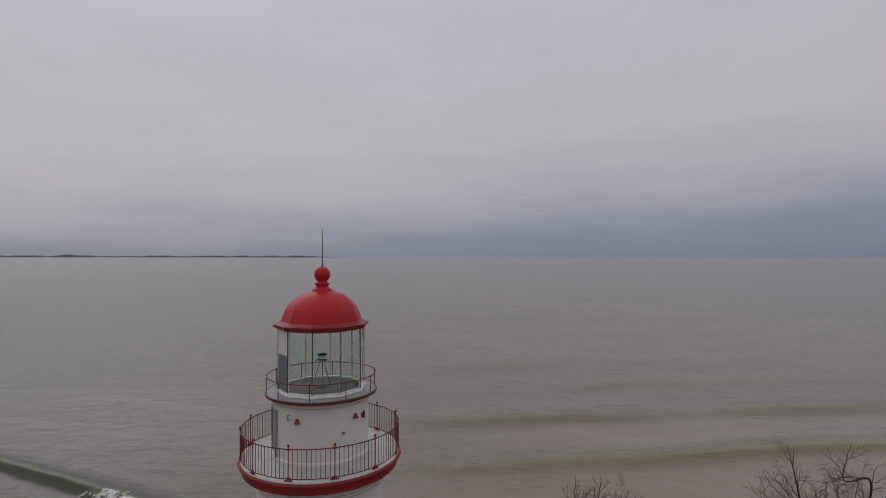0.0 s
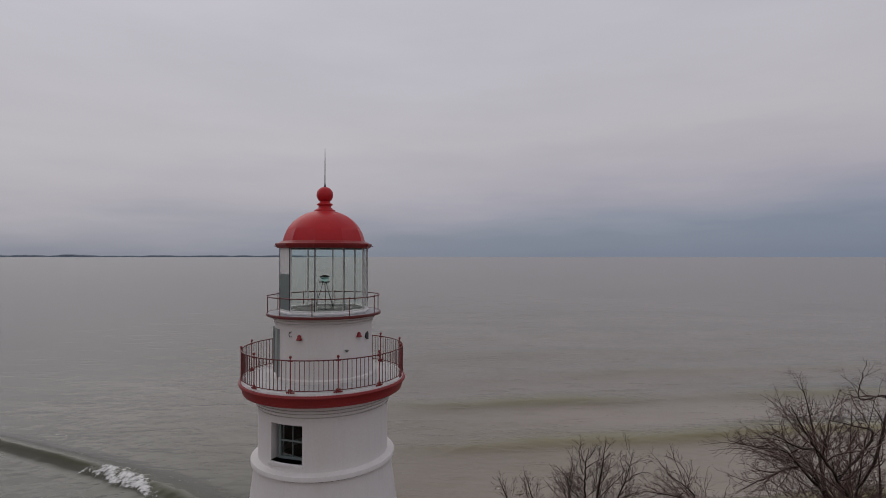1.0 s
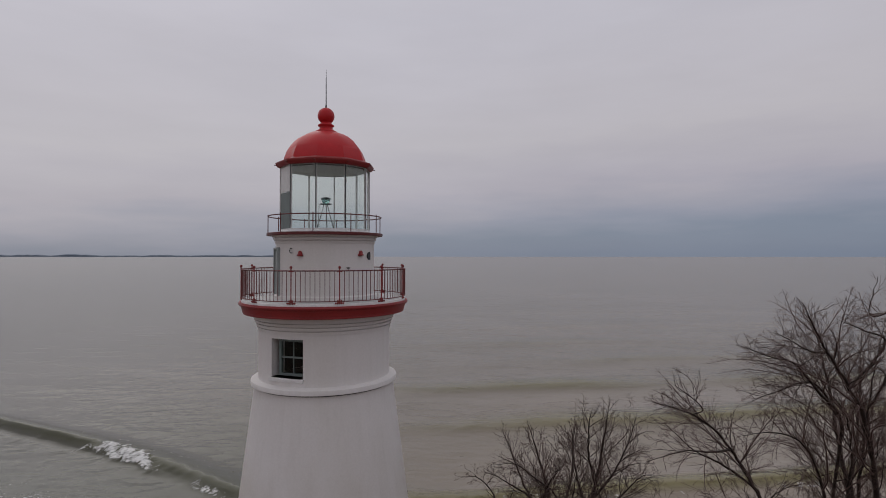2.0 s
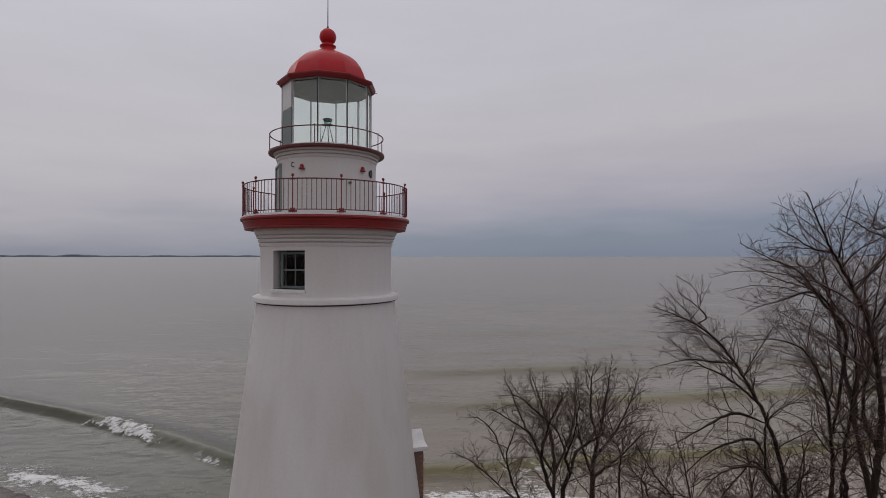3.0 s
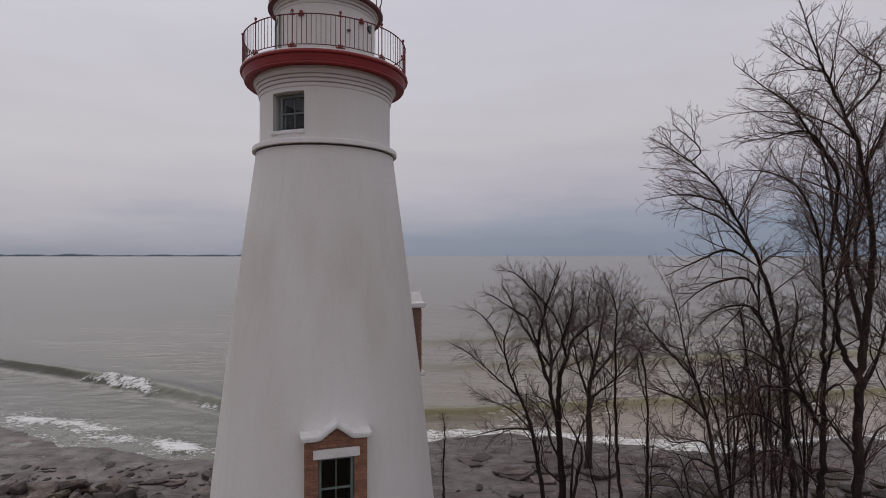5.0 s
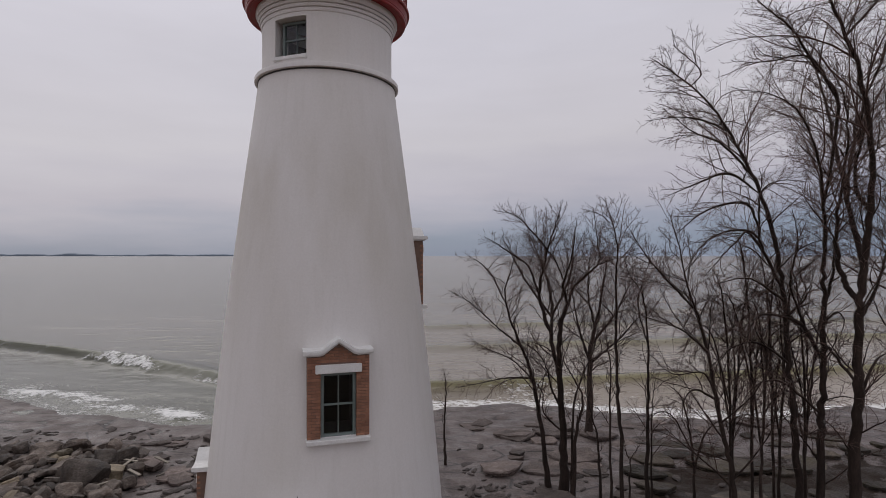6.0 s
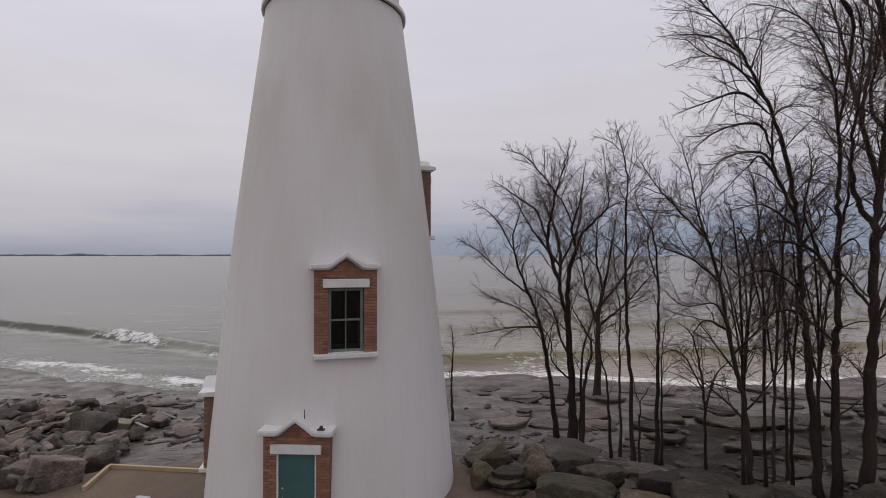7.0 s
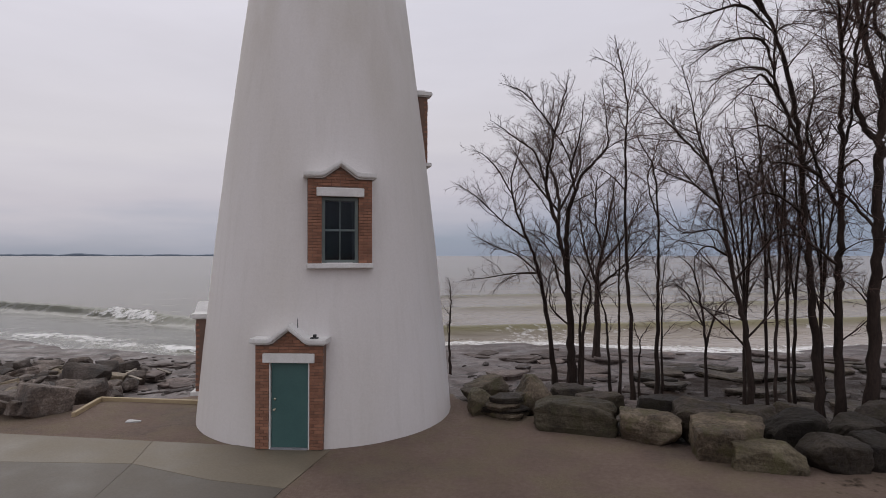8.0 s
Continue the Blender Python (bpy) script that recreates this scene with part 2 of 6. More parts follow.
def ground_material():
    """Damp brown earth and dead grass on the lawn, bare wet limestone lower down by the lake."""
    m, nt, b = material("shore_ground")
    v = placed(nt)
    g = nt.nodes.new("ShaderNodeNewGeometry")
    xyz = nt.nodes.new("ShaderNodeSeparateXYZ")
    nt.links.new(g.outputs["Position"], xyz.inputs[0])
    broad, grain = noise_node(nt, v, 0.35, 6.0, 0.6), noise_node(nt, v, 9.0, 9.0, 0.75)
    soil = ramp_node(nt, maths(nt, "ADD", maths(nt, "MULTIPLY", broad, 0.5), maths(nt, "MULTIPLY", grain, 0.5)),
                     [(0.3, (0.091, 0.062, 0.046)), (0.5, (0.157, 0.111, 0.087)), (0.68, (0.230, 0.172, 0.138))])
    grass = ramp_node(nt, noise_node(nt, v, 0.55, 5.0, 0.7), [(0.46, (0, 0, 0)), (0.6, (1, 1, 1))])
    soil = mix(nt, maths(nt, "MULTIPLY", grass, 0.6), soil, ramp_node(nt, noise_node(nt, v, 28.0, 4.0, 0.7), [(0.35, (0.10, 0.079, 0.045)), (0.65, (0.23, 0.184, 0.118))]))
    strata = noise_node(nt, placed(nt, (0.5, 0.9, 8.0)), 1.2, 6.0, 0.65)
    rock = ramp_node(nt, maths(nt, "ADD", maths(nt, "MULTIPLY", strata, 0.5), maths(nt, "MULTIPLY", grain, 0.5)),
                     [(0.3, (0.024, 0.0175, 0.0145)), (0.5, (0.098, 0.074, 0.067)), (0.68, (0.198, 0.159, 0.145))])
    crack = node(nt, "ShaderNodeTexVoronoi", Scale=0.42)
    crack.feature = "DISTANCE_TO_EDGE"
    nt.links.new(placed(nt, (0.7, 1.5, 1.0)), crack.inputs["Vector"])
    line = ramp_node(nt, crack.outputs["Distance"], [(0.0, (0, 0, 0)), (0.035, (1, 1, 1))])
    rock = mix(nt, 0.8, rock, mix(nt, 1.0, rock, line, "MULTIPLY"))
    low = maths(nt, "ADD", xyz.outputs["Z"], maths(nt, "MULTIPLY", broad, 0.25))
    fac = ramp_node(nt, low, [(0.0, (1, 1, 1)), (0.12, (0, 0, 0))])
    litter = nt.nodes.new("ShaderNodeAttribute")
    litter.attribute_name = "foam"
    fallen = ramp_node(nt, maths(nt, "ADD", litter.outputs["Fac"], maths(nt, "MULTIPLY_ADD", noise_node(nt, v, 1.1, 6.0, 0.7), 2.0, -1.0)), [(0.4, (0, 0, 0)), (0.62, (1, 1, 1))])
    leaves = ramp_node(nt, noise_node(nt, v, 22.0, 6.0, 0.8), [(0.35, (0.012, 0.008, 0.006)), (0.6, (0.036, 0.024, 0.017)), (0.75, (0.085, 0.056, 0.036))])
    nt.links.new(mix(nt, fallen, mix(nt, fac, soil, rock), leaves), b.inputs["Base Color"])
    wet = noise_node(nt, v, 0.8, 4.0, 0.6)
    gloss = mix(nt, fallen, mix(nt, fac, (0.3,) * 3, (0.5,) * 3), (0.08,) * 3)
    nt.links.new(gloss, b.inputs["Specular IOR Level"])
    nt.links.new(mix(nt, fac, (0.9, 0.9, 0.9), ramp_node(nt, wet, [(0.35, (0.38,) * 3), (0.65, (0.75,) * 3)])), b.inputs["Roughness"])
    bump(nt, b, maths(nt, "ADD", grain, maths(nt, "MULTIPLY", strata, 0.8)), 0.7, 0.07)
    return m


def water_material():
    """Silty lake water with foam where the mesh says so."""
    m, nt, b = material("lake_water")
    v = placed(nt, (0.55, 1.0, 1.0))
    attr = nt.nodes.new("ShaderNodeAttribute")
    attr.attribute_name = "foam"
    lace = noise_node(nt, placed(nt, (0.75, 1.5, 1.0)), 2.6, 10.0, 0.78)
    wide = noise_node(nt, placed(nt, (0.5, 1.2, 1.0)), 0.5, 6.0, 0.6)
    need = maths(nt, "ADD", attr.outputs["Fac"], maths(nt, "MULTIPLY", maths(nt, "SUBTRACT", maths(nt, "ADD", maths(nt, "MULTIPLY", lace, 0.75), maths(nt, "MULTIPLY", wide, 0.25)), 0.5), 3.8))
    foam = ramp_node(nt, need, [(0.50, (0, 0, 0)), (0.82, (1, 1, 1))])
    silt = noise_node(nt, placed(nt, (0.02, 0.05, 1.0)), 1.0, 4.0, 0.6)
    deep = ramp_node(nt, silt, [(0.35, (0.108, 0.098, 0.069)), (0.65, (0.138, 0.124, 0.094))])
    g = nt.nodes.new("ShaderNodeNewGeometry")
    xyz = nt.nodes.new("ShaderNodeSeparateXYZ")
    nt.links.new(g.outputs["Position"], xyz.inputs[0])
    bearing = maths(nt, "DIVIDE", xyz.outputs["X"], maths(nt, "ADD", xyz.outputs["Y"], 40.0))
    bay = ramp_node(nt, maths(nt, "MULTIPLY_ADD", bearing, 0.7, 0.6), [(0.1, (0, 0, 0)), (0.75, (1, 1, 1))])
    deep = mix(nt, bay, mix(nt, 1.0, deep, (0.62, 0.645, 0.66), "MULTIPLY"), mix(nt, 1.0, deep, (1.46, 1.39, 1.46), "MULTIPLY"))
    # lighter in the near water of the eastern bay
    near_east = maths(nt, "MULTIPLY", bay, ramp_node(nt, maths(nt, "MULTIPLY", xyz.outputs["Y"], 0.01), [(0.28, (1, 1, 1)), (0.75, (0, 0, 0))]))
    deep = mix(nt, near_east, deep, mix(nt, 1.0, deep, (1.5, 1.46, 1.5), "MULTIPLY"))
    # darker, greener and calmer in the near water of the western shore
    near_west = maths(nt, "MULTIPLY", ramp_node(nt, maths(nt, "MULTIPLY", xyz.outputs["X"], -0.05), [(0.2, (0, 0, 0)), (0.5, (1, 1, 1))]), ramp_node(nt, maths(nt, "MULTIPLY", xyz.outputs["Y"], 0.01), [(0.26, (1, 1, 1)), (0.60, (0, 0, 0))]))
    deep = mix(nt, near_west, deep, mix(nt, 1.0, deep, (0.36, 0.42, 0.33), "MULTIPLY"))
    # light passing through the crests is put in as an olive base colour
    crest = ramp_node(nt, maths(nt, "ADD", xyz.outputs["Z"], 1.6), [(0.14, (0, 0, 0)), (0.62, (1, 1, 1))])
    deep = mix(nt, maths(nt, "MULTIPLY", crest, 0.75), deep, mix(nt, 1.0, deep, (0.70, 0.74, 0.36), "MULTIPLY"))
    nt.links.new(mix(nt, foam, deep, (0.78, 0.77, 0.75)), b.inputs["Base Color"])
    nt.links.new(mix(nt, foam, (0.22, 0.22, 0.22), (0.8, 0.8, 0.8)), b.inputs["Roughness"])
    b.inputs["IOR"].default_value = 1.33
    chop = noise_node(nt, v, 0.55, 6.0, 0.62)
    ripple = noise_node(nt, placed(nt, (1.2, 2.6, 1.0)), 1.4, 5.0, 0.6)
    swell = noise_node(nt, placed(nt, (0.018, 0.085, 1.0)), 1.0, 3.0, 0.5)
    ridge = maths(nt, "POWER", maths(nt, "SUBTRACT", 1.0, maths(nt, "ABSOLUTE", maths(nt, "MULTIPLY_ADD", noise_node(nt, placed(nt, (0.5, 1.0, 1.0)), 0.8, 3.0, 0.55), 2.0, -1.0))), 3.0)
    h = maths(nt, "ADD", maths(nt, "MULTIPLY_ADD", ridge, -0.15, maths(nt, "MULTIPLY", chop, 0.40)), maths(nt, "ADD", maths(nt, "MULTIPLY", ripple, 0.07), maths(nt, "MULTIPLY", swell, 0.8)))
    short = ramp_node(nt, noise_node(nt, placed(nt, (0.32, 1.0, 1.0)), 0.42, 4.0, 0.55), [(0.56, (0, 0, 0)), (0.72, (1, 1, 1))])
    h = maths(nt, "MULTIPLY_ADD", short, 0.55, h)
    h = maths(nt, "MULTIPLY", h, maths(nt, "MULTIPLY_ADD", near_west, -0.75, 1.0))
    h = maths(nt, "ADD", h, maths(nt, "MULTIPLY", foam, maths(nt, "MULTIPLY", lace, 0.35)))
    bump(nt, b, h, 0.30, 0.55)
    return m


def glass_material(name, tint, rough=0.02):
    m, nt, b = material(name)
    b.inputs["Base Color"].default_value = (*tint, 1)
    b.inputs["Roughness"].default_value = rough
    b.inputs["Transmission Weight"].default_value = 1.0
    b.inputs["IOR"].default_value = 1.3
    return m


GROUND, WATER = ground_material(), water_material()
LANTERN_GLASS = glass_material("lantern_glass", (0.90, 0.95, 0.92))
WINDOW_GLASS = glass_material("window_glass", (0.75, 0.8, 0.8))
BEACON_LENS = glass_material("beacon_lens", (0.22, 0.36, 0.35), 0.12)
SHADED_ROOM = two_tone("shaded_interior", (0.03, 0.03, 0.03), (0.06, 0.058, 0.055), 2.0, 10.0)
# lantern floor colour, also used for the painted shadow under the belt
FLOOR_AND_SHADOW = two_tone("worn_floor_and_shadow", (0.022, 0.02, 0.019), (0.075, 0.067, 0.06), 2.5, 18.0, (0.5, 0.7))
# distance haze is mixed into this blue-grey wood colour
HAZED_WOOD = two_tone("hazed_wooded_shore", (0.095, 0.128, 0.172), (0.135, 0.168, 0.213), 0.02, 0.2)


# ---- building blocks ----
def finish(name, bm, mat, parent=None, label="", matrix=None, smooth=False):
    mesh = bpy.data.meshes.new(name)
    bm.to_mesh(mesh)
    bm.free()
    return mesh_part(name, mesh, mat, parent, label, matrix, smooth)


def mesh_part(name, mesh, mat, parent=None, label="", matrix=None, smooth=False):
    if mat and not mesh.materials:
        mesh.materials.append(mat)
    if smooth:
        mesh.polygons.foreach_set("use_smooth", [True] * len(mesh.polygons))
    ob = new(name, mesh)
    if parent:
        ob.parent = parent
    if matrix is not None:
        ob.matrix_basis = matrix
    if label:
        ob["label"] = label
    return ob


def thing(name, label, category, group="", kind="", matrix=None):
    ob = new(name)
    ob.empty_display_size = 0.2
    if matrix is not None:
        ob.matrix_basis = matrix
    return tagged(ob, label, category, group, kind)


def add_box(bm, x0, x1, y0, y1, z0, z1, bevel=0.0):
    vs = [bm.verts.new((x, y, z)) for z in (z0, z1) for y in (y0, y1) for x in (x0, x1)]
    fs = [bm.faces.new([vs[i] for i in q]) for q in ((0, 2, 3, 1), (4, 5, 7, 6), (0, 1, 5, 4), (2, 6, 7, 3), (0, 4, 6, 2), (1, 3, 7, 5))]
    if bevel:
        edges = {e for f in fs for e in f.edges}
        bmesh.ops.bevel(bm, geom=list(edges), offset=bevel, segments=2, profile=0.5, affect="EDGES")
    return bm


def box(x0, x1, y0, y1, z0, z1, bevel=0.0):
    return add_box(bmesh.new(), x0, x1, y0, y1, z0, z1, bevel)


def add_prism(bm, outline, y0, y1):
    """Extrudes an outline in x, z from y0 to y1."""
    a = [bm.verts.new((x, y0, z)) for x, z in outline]
    b = [bm.verts.new((x, y1, z)) for x, z in outline]
    bm.faces.new(a)
    bm.faces.new(b[::-1])
    for i in range(len(outline)):
        j = (i + 1) % len(outline)
        bm.faces.new((a[j], a[i], b[i], b[j]))
    bmesh.ops.recalc_face_normals(bm, faces=bm.faces)
    return bm


def lathe(profile, steps=96, closed=False, start=0.0):
    """Turns a profile of (radius, height) round the z axis."""
    bm = bmesh.new()
    rings = []
    for r, z in profile:
        if r < 1e-4:
            rings.append([bm.verts.new((0, 0, z))])
        else:
            rings.append([bm.verts.new((r * math.sin(start + 2 * math.pi * i / steps), -r * math.cos(start + 2 * math.pi * i / steps), z)) for i in range(steps)])
    pairs = list(zip(rings, rings[1:])) + ([(rings[-1], rings[0])] if closed else [])
    for a, b in pairs:
        for i in range(steps):
            j = (i + 1) % steps
            if len(a) == 1 and len(b) > 1:
                bm.faces.new((a[0], b[j], b[i]))
            elif len(b) == 1 and len(a) > 1:
                bm.faces.new((a[i], a[j], b[0]))
            elif len(a) > 1:
                bm.faces.new((a[i], a[j], b[j], b[i]))
    bmesh.ops.recalc_face_normals(bm, faces=bm.faces)
    return bm


def tube(points, radius, sides=8, closed=False):
    bm = bmesh.new()
    pts = [Vector(p) for p in points]
    rings = []
    for i, p in enumerate(pts):
        if closed:
            d = pts[(i + 1) % len(pts)] - pts[i - 1]
        else:
            d = pts[min(i + 1, len(pts) - 1)] - pts[max(i - 1, 0)]
        d.normalize()
        side = d.cross(Vector((0, 0, 1))) if abs(d.z) < 0.95 else d.cross(Vector((1, 0, 0)))
        side.normalize()
        up = side.cross(d)
        rings.append([bm.verts.new(p + radius * (math.cos(a) * side + math.sin(a) * up)) for a in (2 * math.pi * k / sides for k in range(sides))])
    for a, b in list(zip(rings, rings[1:])) + ([(rings[-1], rings[0])] if closed else []):
        for k in range(sides):
            bm.faces.new((a[k], a[(k + 1) % sides], b[(k + 1) % sides], b[k]))
    if not closed:
        bm.faces.new(rings[0][::-1])
        bm.faces.new(rings[-1])
    bmesh.ops.recalc_face_normals(bm, faces=bm.faces)
    return bm


def ring_points(r, z, n=96):
    return [(r * math.sin(2 * math.pi * i / n), -r * math.cos(2 * math.pi * i / n), z) for i in range(n)]


def facing(az, r=0.0, z=0.0):
    """The frame of a thing on the tower: x along the wall, -y outwards, z up."""
    return pose(0, 0, 0, 0, 0, az) @ pose(0, -r, z)


def carved(name, bm, cutters, mat, parent, label="", dark_inside=None):
    """A part with openings cut right through it."""
    ob = finish(name, bm, mat, parent, label, smooth=False)
    cuts = []
    for m, (x0, x1, y0, y1, z0, z1) in cutters:
        c = finish("cutter", box(x0, x1, y0, y1, z0, z1), None)
        c.matrix_basis = m
        mod = ob.modifiers.new("cut", "BOOLEAN")
        mod.object, mod.operation, mod.solver = c, "DIFFERENCE", "EXACT"
        cuts.append(c)
    bpy.context.view_layer.update()
    done = bpy.data.meshes.new_from_object(ob.evaluated_get(bpy.context.evaluated_depsgraph_get()))
    ob.modifiers.clear()
    ob.data = done
    for c in cuts:
        bpy.data.objects.remove(c)
    # inner faces turn near-black: the unlit room's shade is put into their colour
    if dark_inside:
        done.materials.append(SHADED_ROOM)
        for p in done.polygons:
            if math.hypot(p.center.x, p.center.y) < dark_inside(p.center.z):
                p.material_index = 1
    done.polygons.foreach_set("use_smooth", [True] * len(done.polygons))
    done.set_sharp_from_angle(angle=radians(30))
    return ob


def hash_noise(x, y, seed=0):
    """Smooth value noise on numpy arrays, about 0 to 1."""
    def h(i, j):
        n = (i.astype(np.int64) * 374761393 + j.astype(np.int64) * 668265263 + seed * 1442695041) & 0x7FFFFFFF
        n = ((n ^ (n >> 13)) * 1274126177) & 0x7FFFFFFF
        return ((n ^ (n >> 16)) & 0xFFFF) / 65535.0
    i, j = np.floor(x), np.floor(y)
    u, v = x - i, y - j
    u, v = u * u * (3 - 2 * u), v * v * (3 - 2 * v)
    return (h(i, j) * (1 - u) + h(i + 1, j) * u) * (1 - v) + (h(i, j + 1) * (1 - u) + h(i + 1, j + 1) * u) * v


def fbm(x, y, seed=0, octaves=4):
    total, amp, norm = 0, 1.0, 0.0
    for k in range(octaves):
        total, norm = total + amp * hash_noise(x * 2**k + 17.3 * k, y * 2**k - 9.1 * k, seed + k), norm + amp
        amp *= 0.5
    return total / norm


def lines_between(lo, hi, step, far, grow=1.18):
    """Grid lines: even between lo and hi, then ever wider out to far on both sides."""
    mid = list(np.arange(lo, hi + step / 2, step))
    out, d, p, q = [], step, mid[-1], mid[0]
    low = []
    while p < far[1]:
        d *= grow
        p = min(p + d, far[1])
        out.append(p)
    d = step
    while q > far[0]:
        d *= grow
        q = max(q - d, far[0])
        low.append(q)
    return np.array(low[::-1] + mid + out)


def sheet(name, xs, ys, height, mat, extra=None):
    X, Y = np.meshgrid(xs, ys)
    Z = height(X, Y)
    nx, ny = len(xs), len(ys)
    idx = np.arange(nx * ny).reshape(ny, nx)
    quads = np.stack([idx[:-1, :-1], idx[:-1, 1:], idx[1:, 1:], idx[1:, :-1]], -1).reshape(-1, 4)
    mesh = bpy.data.meshes.new(name)
    mesh.vertices.add(nx * ny)
    mesh.vertices.foreach_set("co", np.stack([X, Y, Z], -1).astype(np.float32).ravel())
    mesh.loops.add(len(quads) * 4)
    mesh.loops.foreach_set("vertex_index", quads.astype(np.int32).ravel())
    mesh.polygons.add(len(quads))
    mesh.polygons.foreach_set("loop_start", np.arange(0, len(quads) * 4, 4, dtype=np.int32))
    mesh.update(calc_edges=True)
    if extra is not None:
        mesh.attributes.new("foam", "FLOAT", "POINT").data.foreach_set("value", extra(X, Y).astype(np.float32).ravel())
    mesh.validate()
    return mesh_part(name, mesh, mat, smooth=True)


# ---- ground and lake ----
LAKE = -1.6
EDGE_X = [-60, -20, -12, -9, -7.2, -5, -3, 0, 3, 4.2, 5.5, 7, 8.2, 9.4, 10.4, 11.6, 13.6, 18, 60]
EDGE_Y = [0, -2, -1.6, -0.9, 0.5, 0.9, 2.8, 4.6, 3.0, 0.5, -0.5, -1.5, -2.3, -3.0, -4.0, -4.4, -4.0, -3.3, -3.0]


def ground_height(X, Y):
    edge = np.interp(X, EDGE_X, EDGE_Y)
    d = Y - edge
    shore = 20 + 1.3 * np.sin(X * 0.21) + 2.2 * (fbm(X * 0.12, Y * 0.05, 5) - 0.5) + np.interp(X, [-60, -32, -27, -22, -14, -8, 0, 60], [6, 3.2, 1.2, -2.5, -3.5, -2.2, 0, 0])
    u = np.clip((Y - edge) / np.maximum(shore - edge, 1), 0, 3)
    left = np.clip((-X - 3) / 6, 0, 1)
    ramp_z = np.interp(u, [0, 0.06, 0.25, 0.55, 1.0, 1.6, 3.0], [0, -0.38, -0.72, -1.15, LAKE, -2.4, -4.0])
    ramp_z = ramp_z - left * 0.35 * np.clip(u * 5, 0, 1) * np.clip((1 - u) * 2, 0, 1)
    rough = fbm(X * 0.35, Y * 0.6, 11, 5) - 0.5
    z = ramp_z + 0.42 * rough * np.clip(u * 6, 0, 1) * np.clip((1.1 - u) * 3, 0.25, 1)
    step = 0.17
    q = z / step
    stepped = (np.floor(q) + np.clip((q - np.floor(q) - 0.42) / 0.16, 0, 1)) * step
    z = np.where(d > 0.2, 0.2 * z + 0.8 * stepped + 0.05 * (fbm(X * 1.7, Y * 2.2, 3) - 0.5), z)
    z = np.where(u < 0.92, np.maximum(z, LAKE + 0.24 - 0.22 * u), z)
    lawn = 0.035 * (fbm(X * 0.8, Y * 0.8, 8) - 0.5)
    return np.where(d <= 0, lawn, z)


def leaf_litter(X, Y):
    """Fallen leaves and black soil caught behind the boulders, under the trees."""
    # the trees' shade is put into this dark cover as well
    d = Y - np.interp(X, EDGE_X, EDGE_Y)
    deep = np.interp(X, [4, 8, 11, 14, 30], [2.4, 6.5, 11.0, 15.0, 16.0])
    return np.clip((X - 3.6) / 1.0, 0, 1) * np.clip(d / 0.5, 0, 1) * np.clip((deep - d) / 3.5, 0, 1) * 0.95 + 0.50 * np.clip((X - 8) / 6, 0, 1) * np.clip((d + 4.5) / 3, 0, 1) * (d <= 0)


ground = sheet("ground", lines_between(-42, 40, 0.22, (-4000, 4000)), lines_between(-9, 26, 0.18, (-3000, 60)), ground_height, GROUND, leaf_litter)
tagged(ground, "damp brown earth running down to stepped grey limestone shelves", "ground", kind="structure")

SWELLS = [(8.0, 0.85, 1.9), (26, 0.74, 3.4), (43, 0.62, 4.0), (61, 0.36, 5.0), (82, 0.28, 6.0), (108, 0.22, 7.5)]


def wave_coordinate(X, Y):
    """The distance out from the line along which the swells bend round the point."""
    return Y - 18 - 0.56 * np.maximum(0, -12 - X) * np.exp(-np.maximum(0, Y - 35) / 70) - 0.14 * np.maximum(0, X - 4) + 3.0 * (fbm(X * 0.045, Y * 0.02, 21, 2) - 0.5)


def water_height(X, Y):
    s = wave_coordinate(X, Y)
    near = np.exp(-((Y - 20) / 400.0) ** 2)
    z = LAKE + 0 * X
    for k, (c, amp, w) in enumerate(SWELLS):
        long = (0.8 if k == 0 else 0.3) + (0.35 if k == 0 else 0.95) * hash_noise(X * 0.05 + 31 * k, 0 * X, 40 + k)
        d = s - c
        if k:
            long = long * np.interp(X, [-16, 4], [0.12, 1.0])
        z = z + amp * long * np.exp(-(d / np.where(d < 0, 0.55 * w, 1.25 * w)) ** 2)
    z = z + near * (0.16 * (fbm(X * 0.28, Y * 0.5, 60, 4) - 0.5) + 0.05 * (fbm(X * 1.3, Y * 2.0, 66, 2) - 0.5))
    roll = breaker(X, Y)
    out = Y - shore_line(X)
    z = z + shore_break(X, out) * (0.16 + 0.3 * (fbm(X * 1.2, Y * 1.6, 74, 3) - 0.3))
    return z + roll * (0.10 + 0.42 * (fbm(X * 1.5, Y * 1.5, 71, 3) - 0.25) + 0.22 * (fbm(X * 4.1, Y * 4.1, 73, 2) - 0.4))


def shore_line(X):
    return 20 + 1.3 * np.sin(X * 0.21) + np.interp(X, [-60, -32, -27, -22, -14, -8, 0, 60], [6, 3.2, 1.2, -2.5, -3.5, -2.2, 0, 0])


def shore_break(X, out):
    """The last broken wave running up the western shelf."""
    c = 1.5 + 2.2 * (fbm(X * 0.22, 0 * X + 2, 84, 3) - 0.5)
    return np.clip((-10 - X) / 3, 0, 1) * np.clip((X + 42) / 6, 0, 1) * np.exp(-(((out - c) / np.where(out < c, 0.7, 1.3)) ** 2)) * np.clip(0.45 + 1.6 * (fbm(X * 0.5, out * 0.3, 86, 3) - 0.35), 0, 1)


